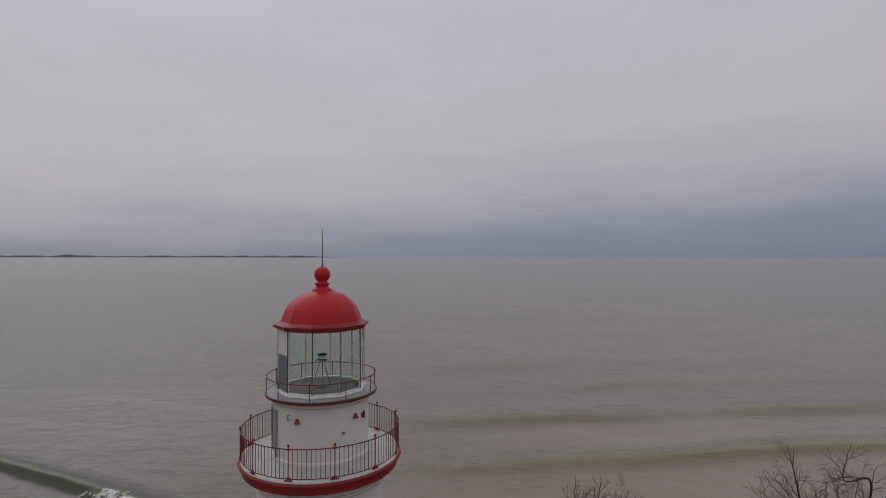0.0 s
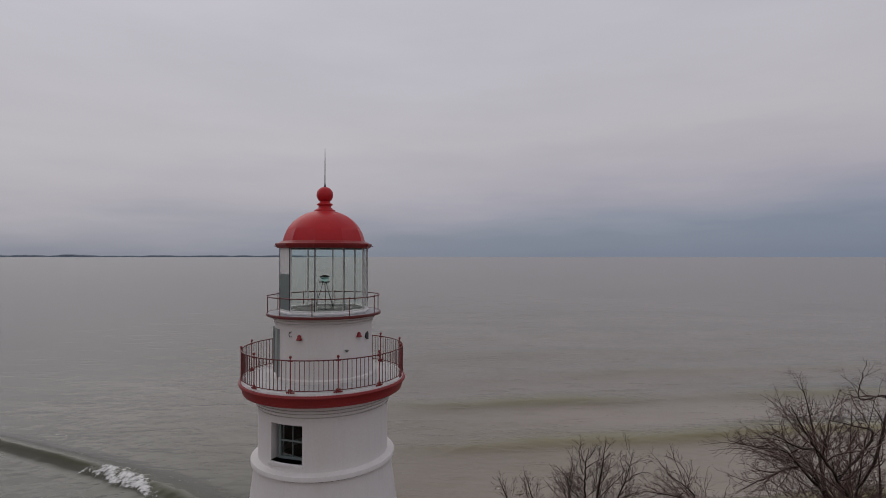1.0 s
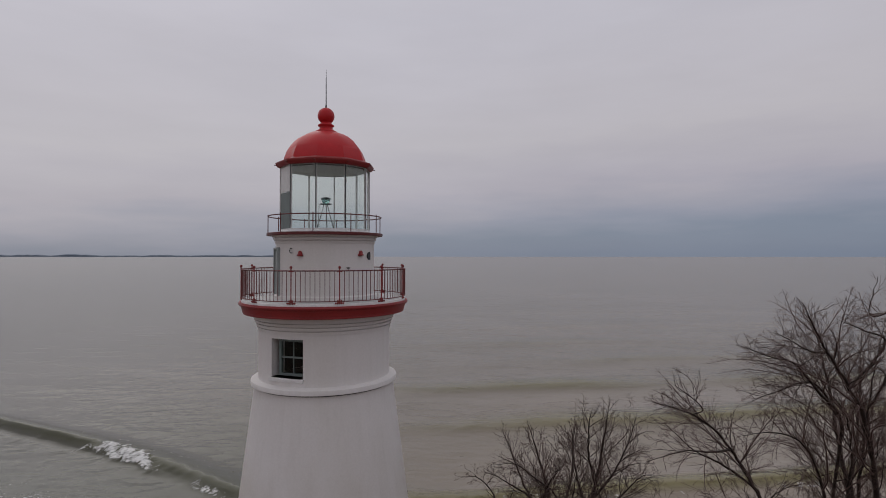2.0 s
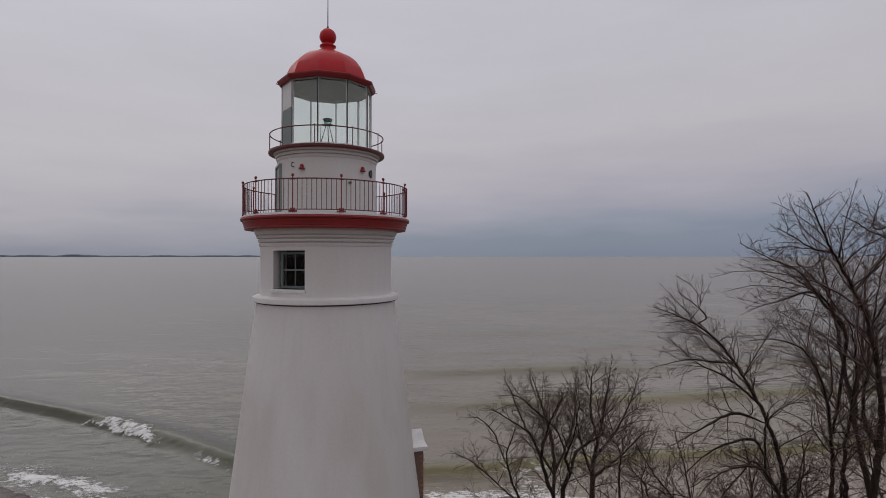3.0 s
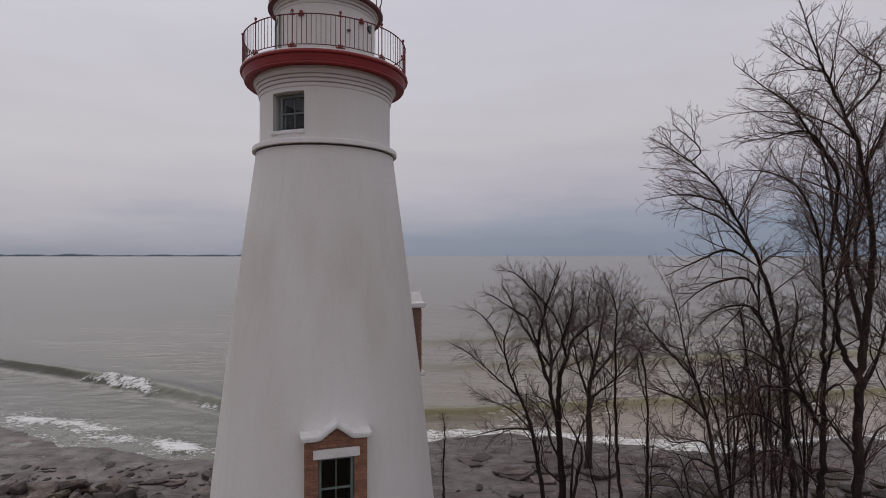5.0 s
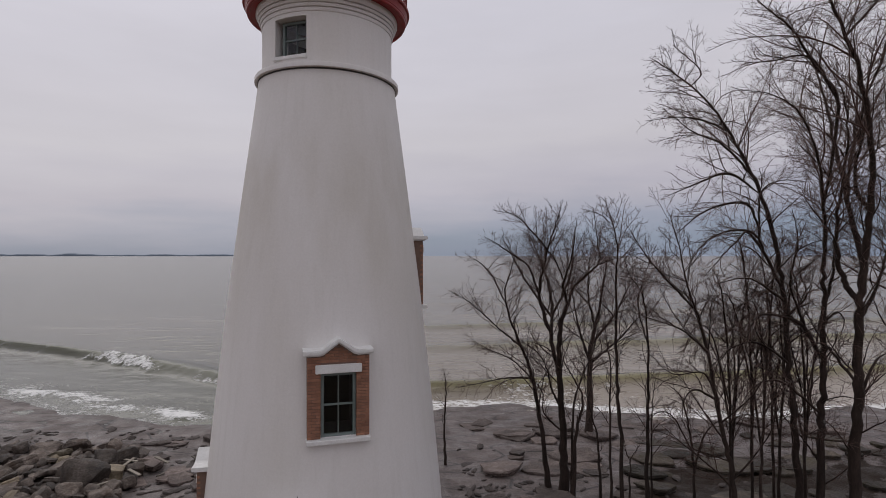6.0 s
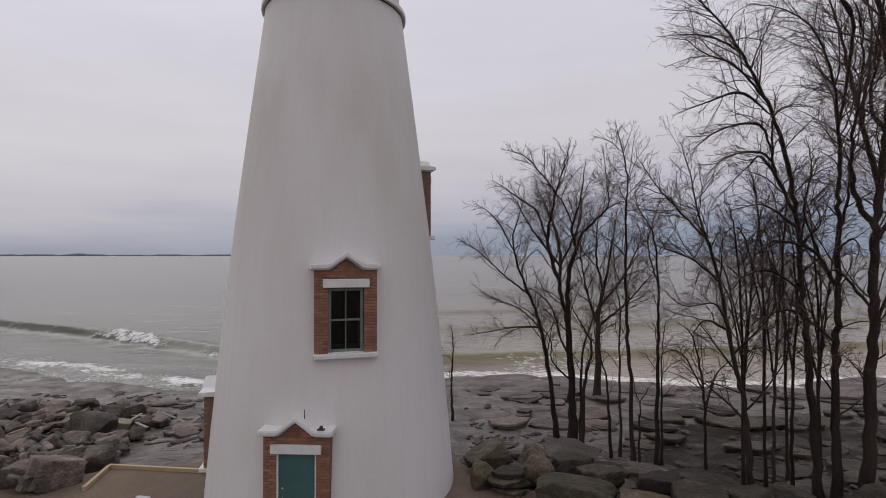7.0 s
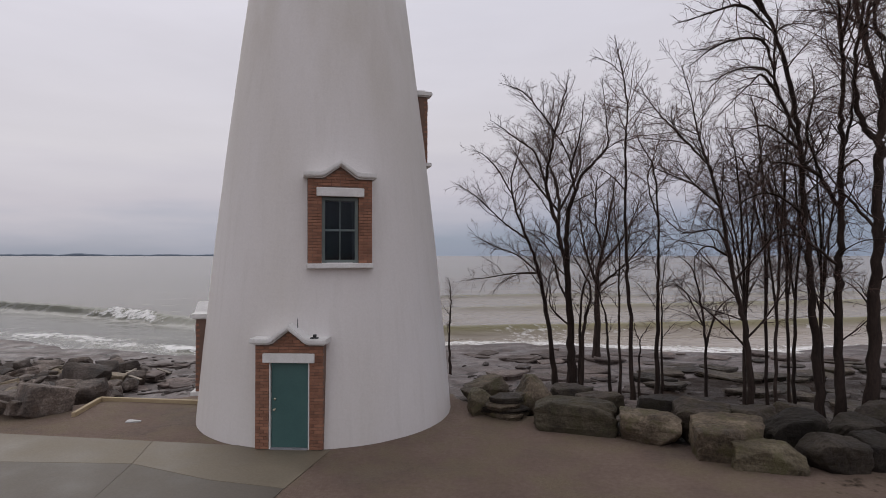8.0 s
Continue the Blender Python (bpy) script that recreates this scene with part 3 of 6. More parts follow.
def breaker(X, Y):
    """Where the first swell has toppled over into white water."""
    s = wave_coordinate(X, Y)
    full = np.clip((X + 34.5) / 5, 0, 1) * np.clip((-21.0 - X) / 6, 0, 1)
    along = np.clip((full + 0.9 * (fbm(X * 0.9, Y * 0.5, 77, 4) - 0.5)) * 1.6 - 0.2, 0, 1) * (full > 0.02)
    c = 6.9 + 1.1 * (fbm(X * 0.5, 0 * X, 78, 3) - 0.5) + 1.1 * (fbm(X * 1.9, Y * 1.2, 75, 3) - 0.5)
    back = 0.25 + 2.1 * full * fbm(X * 1.1, 0 * X + 4, 79, 3)
    front = 0.3 + 0.7 * full * fbm(X * 1.6, 0 * X + 9, 83, 3)
    return along * np.exp(-(((s - c) / np.where(s < c, front, back)) ** 2))


def foam_cover(X, Y):
    s = wave_coordinate(X, Y)
    out = Y - shore_line(X)
    ragged = fbm(X * 0.16, Y * 0.25, 81, 3)
    right = np.exp(-(((out - 0.2) / 1.6) ** 2)) * np.clip(2.2 * ragged - 0.1, 0, 1) * (X > 0)
    trail = np.exp(-(((out - 3.6) / 2.0) ** 2)) * np.clip((fbm(X * 0.12, Y * 0.3, 87, 3) - 0.44) * 4, 0, 1) * 0.6
    reach = 3.6 + 4.4 * fbm(X * 0.11, 0 * X, 91, 2)
    west = np.clip((-9.5 - X) / 4, 0, 1) * np.clip((X + 46) / 8, 0, 1)
    left = west * np.exp(-(np.maximum(0, out - 0.8) / reach) ** 2) * (out > -3) * np.clip(0.62 + 1.3 * (fbm(X * 0.3, Y * 0.7, 93, 4) - 0.4), 0, 1)
    rim = west * np.exp(-(((out + 0.2) / 0.9) ** 2))
    calm = np.clip(0.85 * right + trail + 0.5 * left + 0.2 * rim, 0, 0.8)
    streak = np.clip((X + 40) / 3, 0, 1) * np.clip((-16 - X) / 3, 0, 1) * np.exp(-(((s - 9.6) / 2.2) ** 2)) * np.clip(2.4 * fbm(X * 0.3, Y * 0.9, 97, 3) - 0.75, 0, 1)
    caps = np.exp(-(((s - 6.8) / 0.5) ** 2)) * np.clip((fbm(X * 0.35, Y * 0.05, 99, 3) - 0.52) * 6, 0, 1) * ((X > 0) | ((X > -21) & (X < -14)))
    return np.clip(0.86 * breaker(X, Y) + 0.5 * shore_break(X, out) + np.maximum(calm, np.maximum(0.3 * streak, 0.58 * caps)), 0, 1.1)


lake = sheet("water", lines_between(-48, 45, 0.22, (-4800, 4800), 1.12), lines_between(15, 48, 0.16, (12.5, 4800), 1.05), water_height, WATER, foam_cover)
tagged(lake, "silty grey-green lake with low swells and white surf", "water", kind="structure")


def far_shore():
    """A low wooded coast across the lake."""
    xs = np.linspace(-4200, -862, 260)
    top = 8 + 9 * hash_noise(xs * 0.012, 0 * xs, 3) + 4 * hash_noise(xs * 0.05, 0 * xs, 9)
    top = top * np.clip((-862 - xs) / 400, 0.0, 1) ** 0.5 + 7 * np.exp(-((xs + 3020) / 130) ** 2)
    bm = bmesh.new()
    rows = []
    for x, h in zip(xs, top):
        rows.append([bm.verts.new((x, 4230 + dy, LAKE - 0.5 + h * k)) for dy, k in ((-14, 0.0), (-8, 0.7), (10, 1.0), (60, 0.8), (90, 0.0))])
    for a, b in zip(rows, rows[1:]):
        for k in range(4):
            bm.faces.new((a[k], b[k], b[k + 1], a[k + 1]))
    return finish("far_shore", bm, HAZED_WOOD)


tagged(far_shore(), "low wooded coast on the horizon across the lake, haze in its blue-grey colour", "coast", kind="structure")

# ---- lighthouse ----
lighthouse = thing("lighthouse", "white tapering lighthouse with red railed gallery and red dome", "lighthouse")

SHAFT = [(3.72, -0.3), (3.70, 0.05), (3.53, 2.0), (3.23, 5.0), (2.89, 8.0), (2.51, 11.0), (2.10, 14.12), (2.10, 14.2)]


def shaft_radius(z):
    return float(np.interp(z, [p[1] for p in SHAFT], [p[0] for p in SHAFT]))


DOOR_AZ, WINDOW_AZ, LAKE_WINDOW_AZ, SIDE_WINDOW_AZ, ATTIC_AZ = -1.0, 18.0, 108.0, -78.0, -18.0
DOOR_FACE, WINDOW_FACE = 3.72, 3.36
openings = [
    (facing(DOOR_AZ), (-0.47, 0.47, -4.2, -2.2, 0.02, 2.08)),
    (facing(WINDOW_AZ), (-0.44, 0.44, -3.8, -1.8, 4.44, 6.06)),
    (facing(LAKE_WINDOW_AZ), (-0.44, 0.44, -3.6, -1.5, 7.5, 9.12)),
    (facing(SIDE_WINDOW_AZ), (-0.44, 0.44, -4.2, -2.0, 0.83, 2.45)),
]
outer = [(r, z) for r, z in SHAFT]
fine = []
for (r0, z0), (r1, z1) in zip(outer, outer[1:]):
    n = max(1, int((z1 - z0) / 0.75))
    fine += [(r0 + (r1 - r0) * k / n, z0 + (z1 - z0) * k / n) for k in range(n)]
fine.append(outer[-1])
inner = [(1.45, 14.2), (2.35, -0.3)]
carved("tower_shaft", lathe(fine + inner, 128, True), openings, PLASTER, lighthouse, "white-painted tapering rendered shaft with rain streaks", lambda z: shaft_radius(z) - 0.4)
# thin dark ring that paints the shadow line under the belt
finish("belt_shadow", lathe([(2.00, 14.20), (shaft_radius(14.2) + 0.012, 14.205), (shaft_radius(14.24) + 0.012, 14.243), (2.00, 14.243)], 96, True), FLOOR_AND_SHADOW, lighthouse, "dark ring drawn as the shadow under the belt course")
carved("belt_course", lathe([(2.06, 14.245), (2.19, 14.245), (2.20, 14.255), (2.20, 14.365), (2.19, 14.385), (2.13, 14.41), (1.985, 14.43), (1.96, 14.245)], 128, True), [], PLASTER, lighthouse)
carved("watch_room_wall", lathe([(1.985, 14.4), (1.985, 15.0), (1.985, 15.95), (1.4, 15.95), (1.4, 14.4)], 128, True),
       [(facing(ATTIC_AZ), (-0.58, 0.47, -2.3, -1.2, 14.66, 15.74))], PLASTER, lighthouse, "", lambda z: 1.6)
carved("cornice", lathe([(1.985, 15.86), (2.005, 15.865), (2.025, 15.955), (1.965, 15.96), (1.965, 15.985), (2.035, 15.99), (2.06, 16.065), (2.0, 16.07), (2.0, 16.095), (2.07, 16.10), (2.105, 16.165), (2.04, 16.17), (2.04, 16.195), (2.115, 16.20), (2.155, 16.29), (2.17, 16.30), (2.17, 16.38), (1.5, 16.39), (1.5, 15.86)], 128, True), [], PLASTER, lighthouse)
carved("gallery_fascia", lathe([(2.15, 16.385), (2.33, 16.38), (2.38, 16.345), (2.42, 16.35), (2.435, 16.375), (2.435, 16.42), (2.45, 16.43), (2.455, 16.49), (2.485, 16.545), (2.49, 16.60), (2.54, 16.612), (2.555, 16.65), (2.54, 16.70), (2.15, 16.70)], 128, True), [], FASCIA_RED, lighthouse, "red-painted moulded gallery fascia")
carved("gallery_deck", lathe([(2.40, 16.69), (2.40, 16.755), (1.4, 16.785), (1.4, 16.69)], 128, True), [], GALLERY_GREY, lighthouse, "worn grey-white gallery floor")
carved("gallery_kerb", lathe([(2.475, 16.69), (2.475, 16.745), (2.465, 16.765), (2.42, 16.77), (2.40, 16.76), (2.40, 16.69)], 128, True), [], WHITE, lighthouse, "white kerb under the railing")
DRUM_DOOR_AZ = -64.0
carved("drum_wall", lathe([(1.53, 16.76), (1.53, 16.86), (1.495, 16.9), (1.495, 18.42), (1.51, 18.425), (1.535, 18.495), (1.485, 18.50), (1.485, 18.52), (1.55, 18.525), (1.575, 18.585), (1.525, 18.59), (1.525, 18.61), (1.59, 18.615), (1.62, 18.67), (1.15, 18.67), (1.15, 16.76)], 128, True),
       [(facing(DRUM_DOOR_AZ), (-0.36, 0.36, -1.8, -0.9, 16.9, 18.25))], PLASTER, lighthouse)
carved("lantern_deck", lathe([(1.60, 18.685), (1.715, 18.688), (1.715, 18.748), (0.0, 18.79), (0.0, 18.672)], 96), [], GREY_DECK, lighthouse, "grey painted lantern walkway")
carved("lantern_deck_rim", lathe([(1.60, 18.668), (1.72, 18.662), (1.755, 18.668), (1.765, 18.682), (1.765, 18.735), (1.755, 18.75), (1.718, 18.754), (1.716, 18.684), (1.60, 18.684)], 96, True), [], SHADED_RED, lighthouse, "red rim and soffit, darkened for shade")


def railing(name, r, z_floor, z_rail, posts, first, bars, post_r, low, label):
    """A round iron railing with posts, two rails and upright bars."""
    rail = finish(name, tube(ring_points(r, z_rail), 0.017, 8, True), RAIL, lighthouse, label, smooth=True)
    part_of = rail
    if low:
        finish("lower_rail", tube(ring_points(r, z_floor + low), 0.013, 8, True), RAIL, part_of, smooth=True)
    step = 360 / posts
    h = z_rail - z_floor
    post_mesh = bpy.data.meshes.new("post")
    bm = lathe([(post_r, 0), (post_r, h + 0.02), (post_r * 1.3, h + 0.025), (post_r * 0.8, h + 0.045)] + ([(0.036, h + 0.07), (0.040, h + 0.095), (0.028, h + 0.125), (0.0, h + 0.135)] if low else [(0.0, h + 0.05)]), 8)
    if low:
        # scrolled foot and a clasp of three lobes at the rail
        for x, z, size in ((-0.105, 0.028, 0.030), (0.105, 0.028, 0.030), (-0.05, 0.03, 0.036), (0.05, 0.03, 0.036), (-0.048, 0.095, 0.026), (0.048, 0.095, 0.026), (0.0, 0.07, 0.04), (0.0, 0.12, 0.028), (-0.052, h - 0.012, 0.028), (0.052, h - 0.012, 0.028), (0.0, h - 0.012, 0.034)):
            bmesh.ops.create_icosphere(bm, subdivisions=1, radius=size, matrix=Matrix.Translation((x, 0, z)) @ Matrix.Diagonal((1.0, 0.75, 1.0, 1.0)))
    bm.to_mesh(post_mesh)
    bm.free()
    post_mesh.materials.append(POST_RED if low else RAIL)
    bar_mesh = bpy.data.meshes.new("baluster")
    bm = lathe([(0.0095, low), (0.0095, h)], 6)
    bm.to_mesh(bar_mesh)
    bm.free()
    bar_mesh.materials.append(RAIL)
    for k in range(posts):
        az = first + k * step
        mesh_part("post", post_mesh, None, part_of, "", facing(az, r, z_floor))
        for j in range(1, bars + 1):
            mesh_part("baluster", bar_mesh, None, part_of, "", facing(az + j * step / (bars + 1), r, z_floor))
    return rail


railing("gallery_railing", 2.475, 16.76, 17.66, 12, 22.0, 9, 0.016, 0.075, "red-painted iron gallery railing with upright balusters")
railing("lantern_railing", 1.72, 18.73, 19.26, 10, 1.6, 0, 0.014, 0, "thin dark red railing round the lantern")

# lantern of ten glazed sides
LANTERN_AZ, LANTERN_R = 1.6, 1.36
APOTHEM, HALF = LANTERN_R * math.cos(radians(18)), LANTERN_R * math.sin(radians(18))
lantern = finish("lantern", lathe([(1.42, 18.76), (1.42, 18.80), (1.38, 18.82), (1.38, 18.87), (1.27, 18.87), (1.27, 18.76)], 10, True, radians(LANTERN_AZ)), WHITE, lighthouse, "ten-sided glazed lantern room")
finish("lantern_floor", lathe([(1.262, 18.80), (1.262, 18.815), (0.0, 18.82)], 10, False, radians(LANTERN_AZ)), FLOOR_AND_SHADOW, lantern, "dark worn lantern floor")
finish("head_ring", lathe([(1.375, 20.735), (1.375, 20.79), (1.27, 20.79), (1.27, 20.735)], 10, True, radians(LANTERN_AZ)), WHITE, lantern)
finish("lantern_ceiling", lathe([(1.27, 20.7), (1.1, 20.76), (0.7, 21.13), (0.0, 21.38)], 10, False, radians(LANTERN_AZ)), WHITE, lantern, smooth=False)
mullion_bm = box(-0.017, 0.017, -0.028, 0.028, 0.0, 1.868, 0.006)
mullion = bpy.data.meshes.new("mullion")
mullion_bm.to_mesh(mullion)
mullion_bm.free()
mullion.materials.append(WHITE)
cap_bm = box(-0.015, 0.015, -0.012, 0.0, 0.0, 1.868, 0.003)
cap_mesh = bpy.data.meshes.new("mullion_cap")
cap_bm.to_mesh(cap_mesh)
cap_bm.free()
cap_mesh.materials.append(DARK_METAL)
pane_bm = box(-HALF + 0.024, HALF - 0.024, -0.004, 0.004, 0.0, 1.86)
pane_mesh = bpy.data.meshes.new("pane")
pane_bm.to_mesh(pane_mesh)
pane_bm.free()
pane_mesh.materials.append(LANTERN_GLASS)
for k in range(10):
    az = LANTERN_AZ + 36 * k
    mesh_part("mullion", mullion, None, lantern, "", facing(az, LANTERN_R - 0.02, 18.87))
    mesh_part("mullion_cap", cap_mesh, None, lantern, "", facing(az, LANTERN_R + 0.009, 18.87))
    if k == 8:
        # solid door with a pale panel over it
        finish("lantern_door", box(-HALF + 0.03, HALF - 0.03, -0.02, 0.02, 0.0, 1.08, 0.008), GREY_GREEN, lantern, "grey-green metal lantern door", facing(az + 18, APOTHEM - 0.015, 18.87))
        finish("door_panel", box(-HALF + 0.03, HALF - 0.03, -0.015, 0.015, 1.10, 1.86, 0.006), WHITE, lantern, "white panel over the door", facing(az + 18, APOTHEM - 0.015, 18.87))
        continue
    p = mesh_part("pane", pane_mesh, None, lantern, "", facing(az + 18, APOTHEM - 0.02, 18.875))
    p.visible_shadow = False
    if k in (1, 2, 7):
        finish("grab_handle", tube([(0, -0.02, 0), (0.0, -0.07, 0.02), (0.0, -0.08, 0.07), (0.0, -0.07, 0.12), (0, -0.02, 0.14)], 0.008, 6), WHITE, lantern, "", facing(az, LANTERN_R, 20.2), True)

# roof: ten-sided eave and ribbed dome, ball and lightning rod
roof = carved("roof", lathe([(1.20, 20.880), (1.284, 20.944), (1.268, 21.017), (1.255, 21.068), (1.235, 21.128), (1.208, 21.204), (1.17, 21.290), (1.118, 21.384), (1.05, 21.478), (0.968, 21.576), (0.87, 21.665), (0.76, 21.744), (0.64, 21.810), (0.53, 21.856), (0.42, 21.892), (0.30, 21.917), (0.0, 21.930)], 10, False, radians(LANTERN_AZ)), [], RED, lighthouse, "glossy red ten-sided dome with a flared eave")
# the gutter's shaded face is painted in, as a duller red than the dome
finish("eave_gutter", lathe([(1.25, 20.770), (1.40, 20.740), (1.455, 20.755), (1.51, 20.845), (1.515, 20.885), (1.40, 20.910), (1.29, 20.970), (1.25, 20.970)], 10, True, radians(LANTERN_AZ)), FASCIA_RED, roof, "flared red eave gutter, darker red for its shaded face")
for k in range(10):
    az = LANTERN_AZ + 36 * k
    finish("eave_spur", tube([(0, -1.44, 20.79), (0, -1.49, 20.80), (0, -1.525, 20.805), (0, -1.545, 20.825)], 0.012, 6), SHADED_RED, roof, "", facing(az), True)
finish("finial_neck", lathe([(0.33, 21.90), (0.33, 21.95), (0.26, 21.98), (0.20, 22.04), (0.20, 22.09), (0.25, 22.12), (0.25, 22.15), (0.18, 22.18), (0.16, 22.24)], 32), RED, roof, smooth=True)
finish("finial_ball", lathe([(0.26 * math.sin(a), 22.44 - 0.26 * math.cos(a)) for a in np.linspace(0.5, math.pi, 18)], 32), RED, roof, "red ball finial", smooth=True)
finish("lightning_rod", lathe([(0.045, 22.66), (0.028, 22.74), (0.017, 22.80), (0.013, 23.5), (0.004, 23.92), (0.0, 23.93)], 8), DARK_METAL, roof, "slim dark lightning rod", smooth=True)


# small fittings on the drum
def vent(az, z):
    v = finish("vent_cap", lathe([(0.0, 0.15), (0.03, 0.145), (0.055, 0.11), (0.062, 0.05), (0.085, 0.03), (0.09, 0.0), (0.0, 0.0)], 16), FASCIA_RED, lighthouse, "red bell-shaped vent cap", facing(az, 1.53, z), True)
    return v


vent(-14.5, 18.06)
vent(55.0, 18.07)
horn = bmesh.new()
add_prism(horn, [(-0.07, 0.03), (0.02, -0.02), (0.07, -0.035), (0.075, 0.15), (0.045, 0.21), (0.015, 0.18), (-0.04, 0.17), (-0.075, 0.12)], -0.07, 0.04)
finish("horn", horn, DARK_METAL, lighthouse, "dark grey weatherproof horn", facing(70.0, 1.47, 17.97))
finish("floodlight", lathe([(0.0, -0.035), (0.022, -0.03), (0.055, 0.02), (0.06, 0.032), (0.0, 0.036)], 16), STAND_GREY, lighthouse, "small grey lamp under a bracket", facing(38.0, 1.545, 17.70))
finish("hook_pipe", tube([(0.03, 0.0, 0.14), (0.0, -0.05, 0.13), (-0.02, -0.06, 0.06), (0.02, -0.06, 0.0), (0.09, -0.06, 0.01)], 0.012, 6), DARK_METAL, lighthouse, "bent conduit hook", facing(-27.0, 1.49, 18.14), True)
drum_door = finish("drum_door", box(-0.34, 0.34, -0.025, 0.025, 0.0, 1.33, 0.006), PALE_GREEN, lighthouse, "faded grey-green narrow gallery door", facing(DRUM_DOOR_AZ, 1.45, 16.91))
finish("door_jamb", box(-0.42, -0.34, -0.07, 0.08, -0.02, 1.40, 0.008), PALE_GREEN, drum_door)
finish("door_jamb", box(0.34, 0.42, -0.07, 0.08, -0.02, 1.40, 0.008), PALE_GREEN, drum_door)
finish("door_head", box(-0.34, 0.34, -0.07, 0.08, 1.335, 1.40, 0.008), PALE_GREEN, drum_door)

# beacon inside the lantern
beacon = thing("signal_beacon", "small modern signal beacon on a splayed pipe stand", "beacon", matrix=pose(0, 0, 18.80))
finish("beacon_base", lathe([(0.24, 0.0), (0.24, 0.03), (0.20, 0.05), (0.0, 0.06)], 24), DARK_METAL, beacon)
for k in range(3):
    a = radians(20 + 120 * k)
    finish("stand_leg", tube([(0.34 * math.sin(a), -0.34 * math.cos(a), 0.02), (0.17 * math.sin(a), -0.17 * math.cos(a), 0.5), (0.06 * math.sin(a), -0.06 * math.cos(a), 0.86)], 0.014, 6), STAND_GREY, beacon, smooth=True)
finish("stand_plate", box(-0.16, 0.16, -0.1, 0.1, 0.86, 0.89, 0.006), DARK_METAL, beacon)
finish("cable_pipe", tube([(-0.2, -0.05, 0.08), (-0.22, -0.05, 0.5), (-0.2, -0.04, 0.87), (-0.05, 0, 0.9)], 0.012, 6), WHITE, beacon, smooth=True)
finish("lens", lathe([(0.06, 0.89), (0.10, 0.92), (0.135, 1.0), (0.135, 1.03), (0.0, 1.04)], 20), BEACON_LENS, beacon, "teal glass lens", smooth=True)
finish("beacon_cap", lathe([(0.15, 1.03), (0.15, 1.06), (0.06, 1.09), (0.0, 1.09)], 20), DARK_METAL, beacon, smooth=True)


def sash(w, h, parent, M, frame_mat, rails=1, glass_back=0.0):
    """A wooden frame with two-over-two sashes and four panes."""
    f = bmesh.new()
    t = 0.075
    add_box(f, -w / 2, -w / 2 + t, -0.05, 0.05, 0, h, 0.006)
    add_box(f, w / 2 - t, w / 2, -0.05, 0.05, 0, h, 0.006)
    add_box(f, -w / 2 + t, w / 2 - t, -0.05, 0.05, 0, t, 0.006)
    add_box(f, -w / 2 + t, w / 2 - t, -0.05, 0.05, h - t, h, 0.006)
    fr = finish("window_frame", f, frame_mat, parent, "grey-green painted frame", M)
    finish("meeting_rail", box(-w / 2 + t, w / 2 - t, -0.03, 0.025, h / 2 - 0.025, h / 2 + 0.025, 0.005), frame_mat, parent, "", M)
    for z0, z1 in ((t, h / 2 - 0.025), (h / 2 + 0.025, h - t)):
        finish("glazing_bar", box(-0.013, 0.013, -0.022, 0.02, z0, z1, 0.003), frame_mat, parent, "", M)
        for x0, x1 in ((-w / 2 + t, -0.013), (0.013, w / 2 - t)):
            p = finish("pane", box(x0, x1, -0.004, 0.004, z0, z1), WINDOW_GLASS, parent, "", M)
            p.visible_shadow = False


def gable(w, rise, thick, mid):
    """The outline of a hood: level shoulders that sweep up into a low pointed gable."""
    sweep = [(w / 2, 0.0), (mid * 1.12, 0.0), (mid * 0.86, rise * 0.10), (mid * 0.45, rise * 0.56), (0.0, rise)]
    under = [(-x, z) for x, z in sweep] + sweep[-2::-1]
    over = [(x, z + thick) for x, z in reversed(under)]
    return under + over


BRICK_MESH = {}


def brick_mesh(length):
    key = round(length, 3)
    if key not in BRICK_MESH:
        bm = box(-key / 2, key / 2, -0.055, 0.055, 0, 0.066, 0.0)
        bmesh.ops.bevel(bm, geom=[e for e in bm.edges if abs(e.verts[0].co.y + e.verts[1].co.y) > 0.1], offset=0.006, segments=1, affect="EDGES")
        mesh = bpy.data.meshes.new("brick")
        bm.to_mesh(mesh)
        bm.free()
        mesh.materials.append(BRICK)
        BRICK_MESH[key] = mesh
    return BRICK_MESH[key]


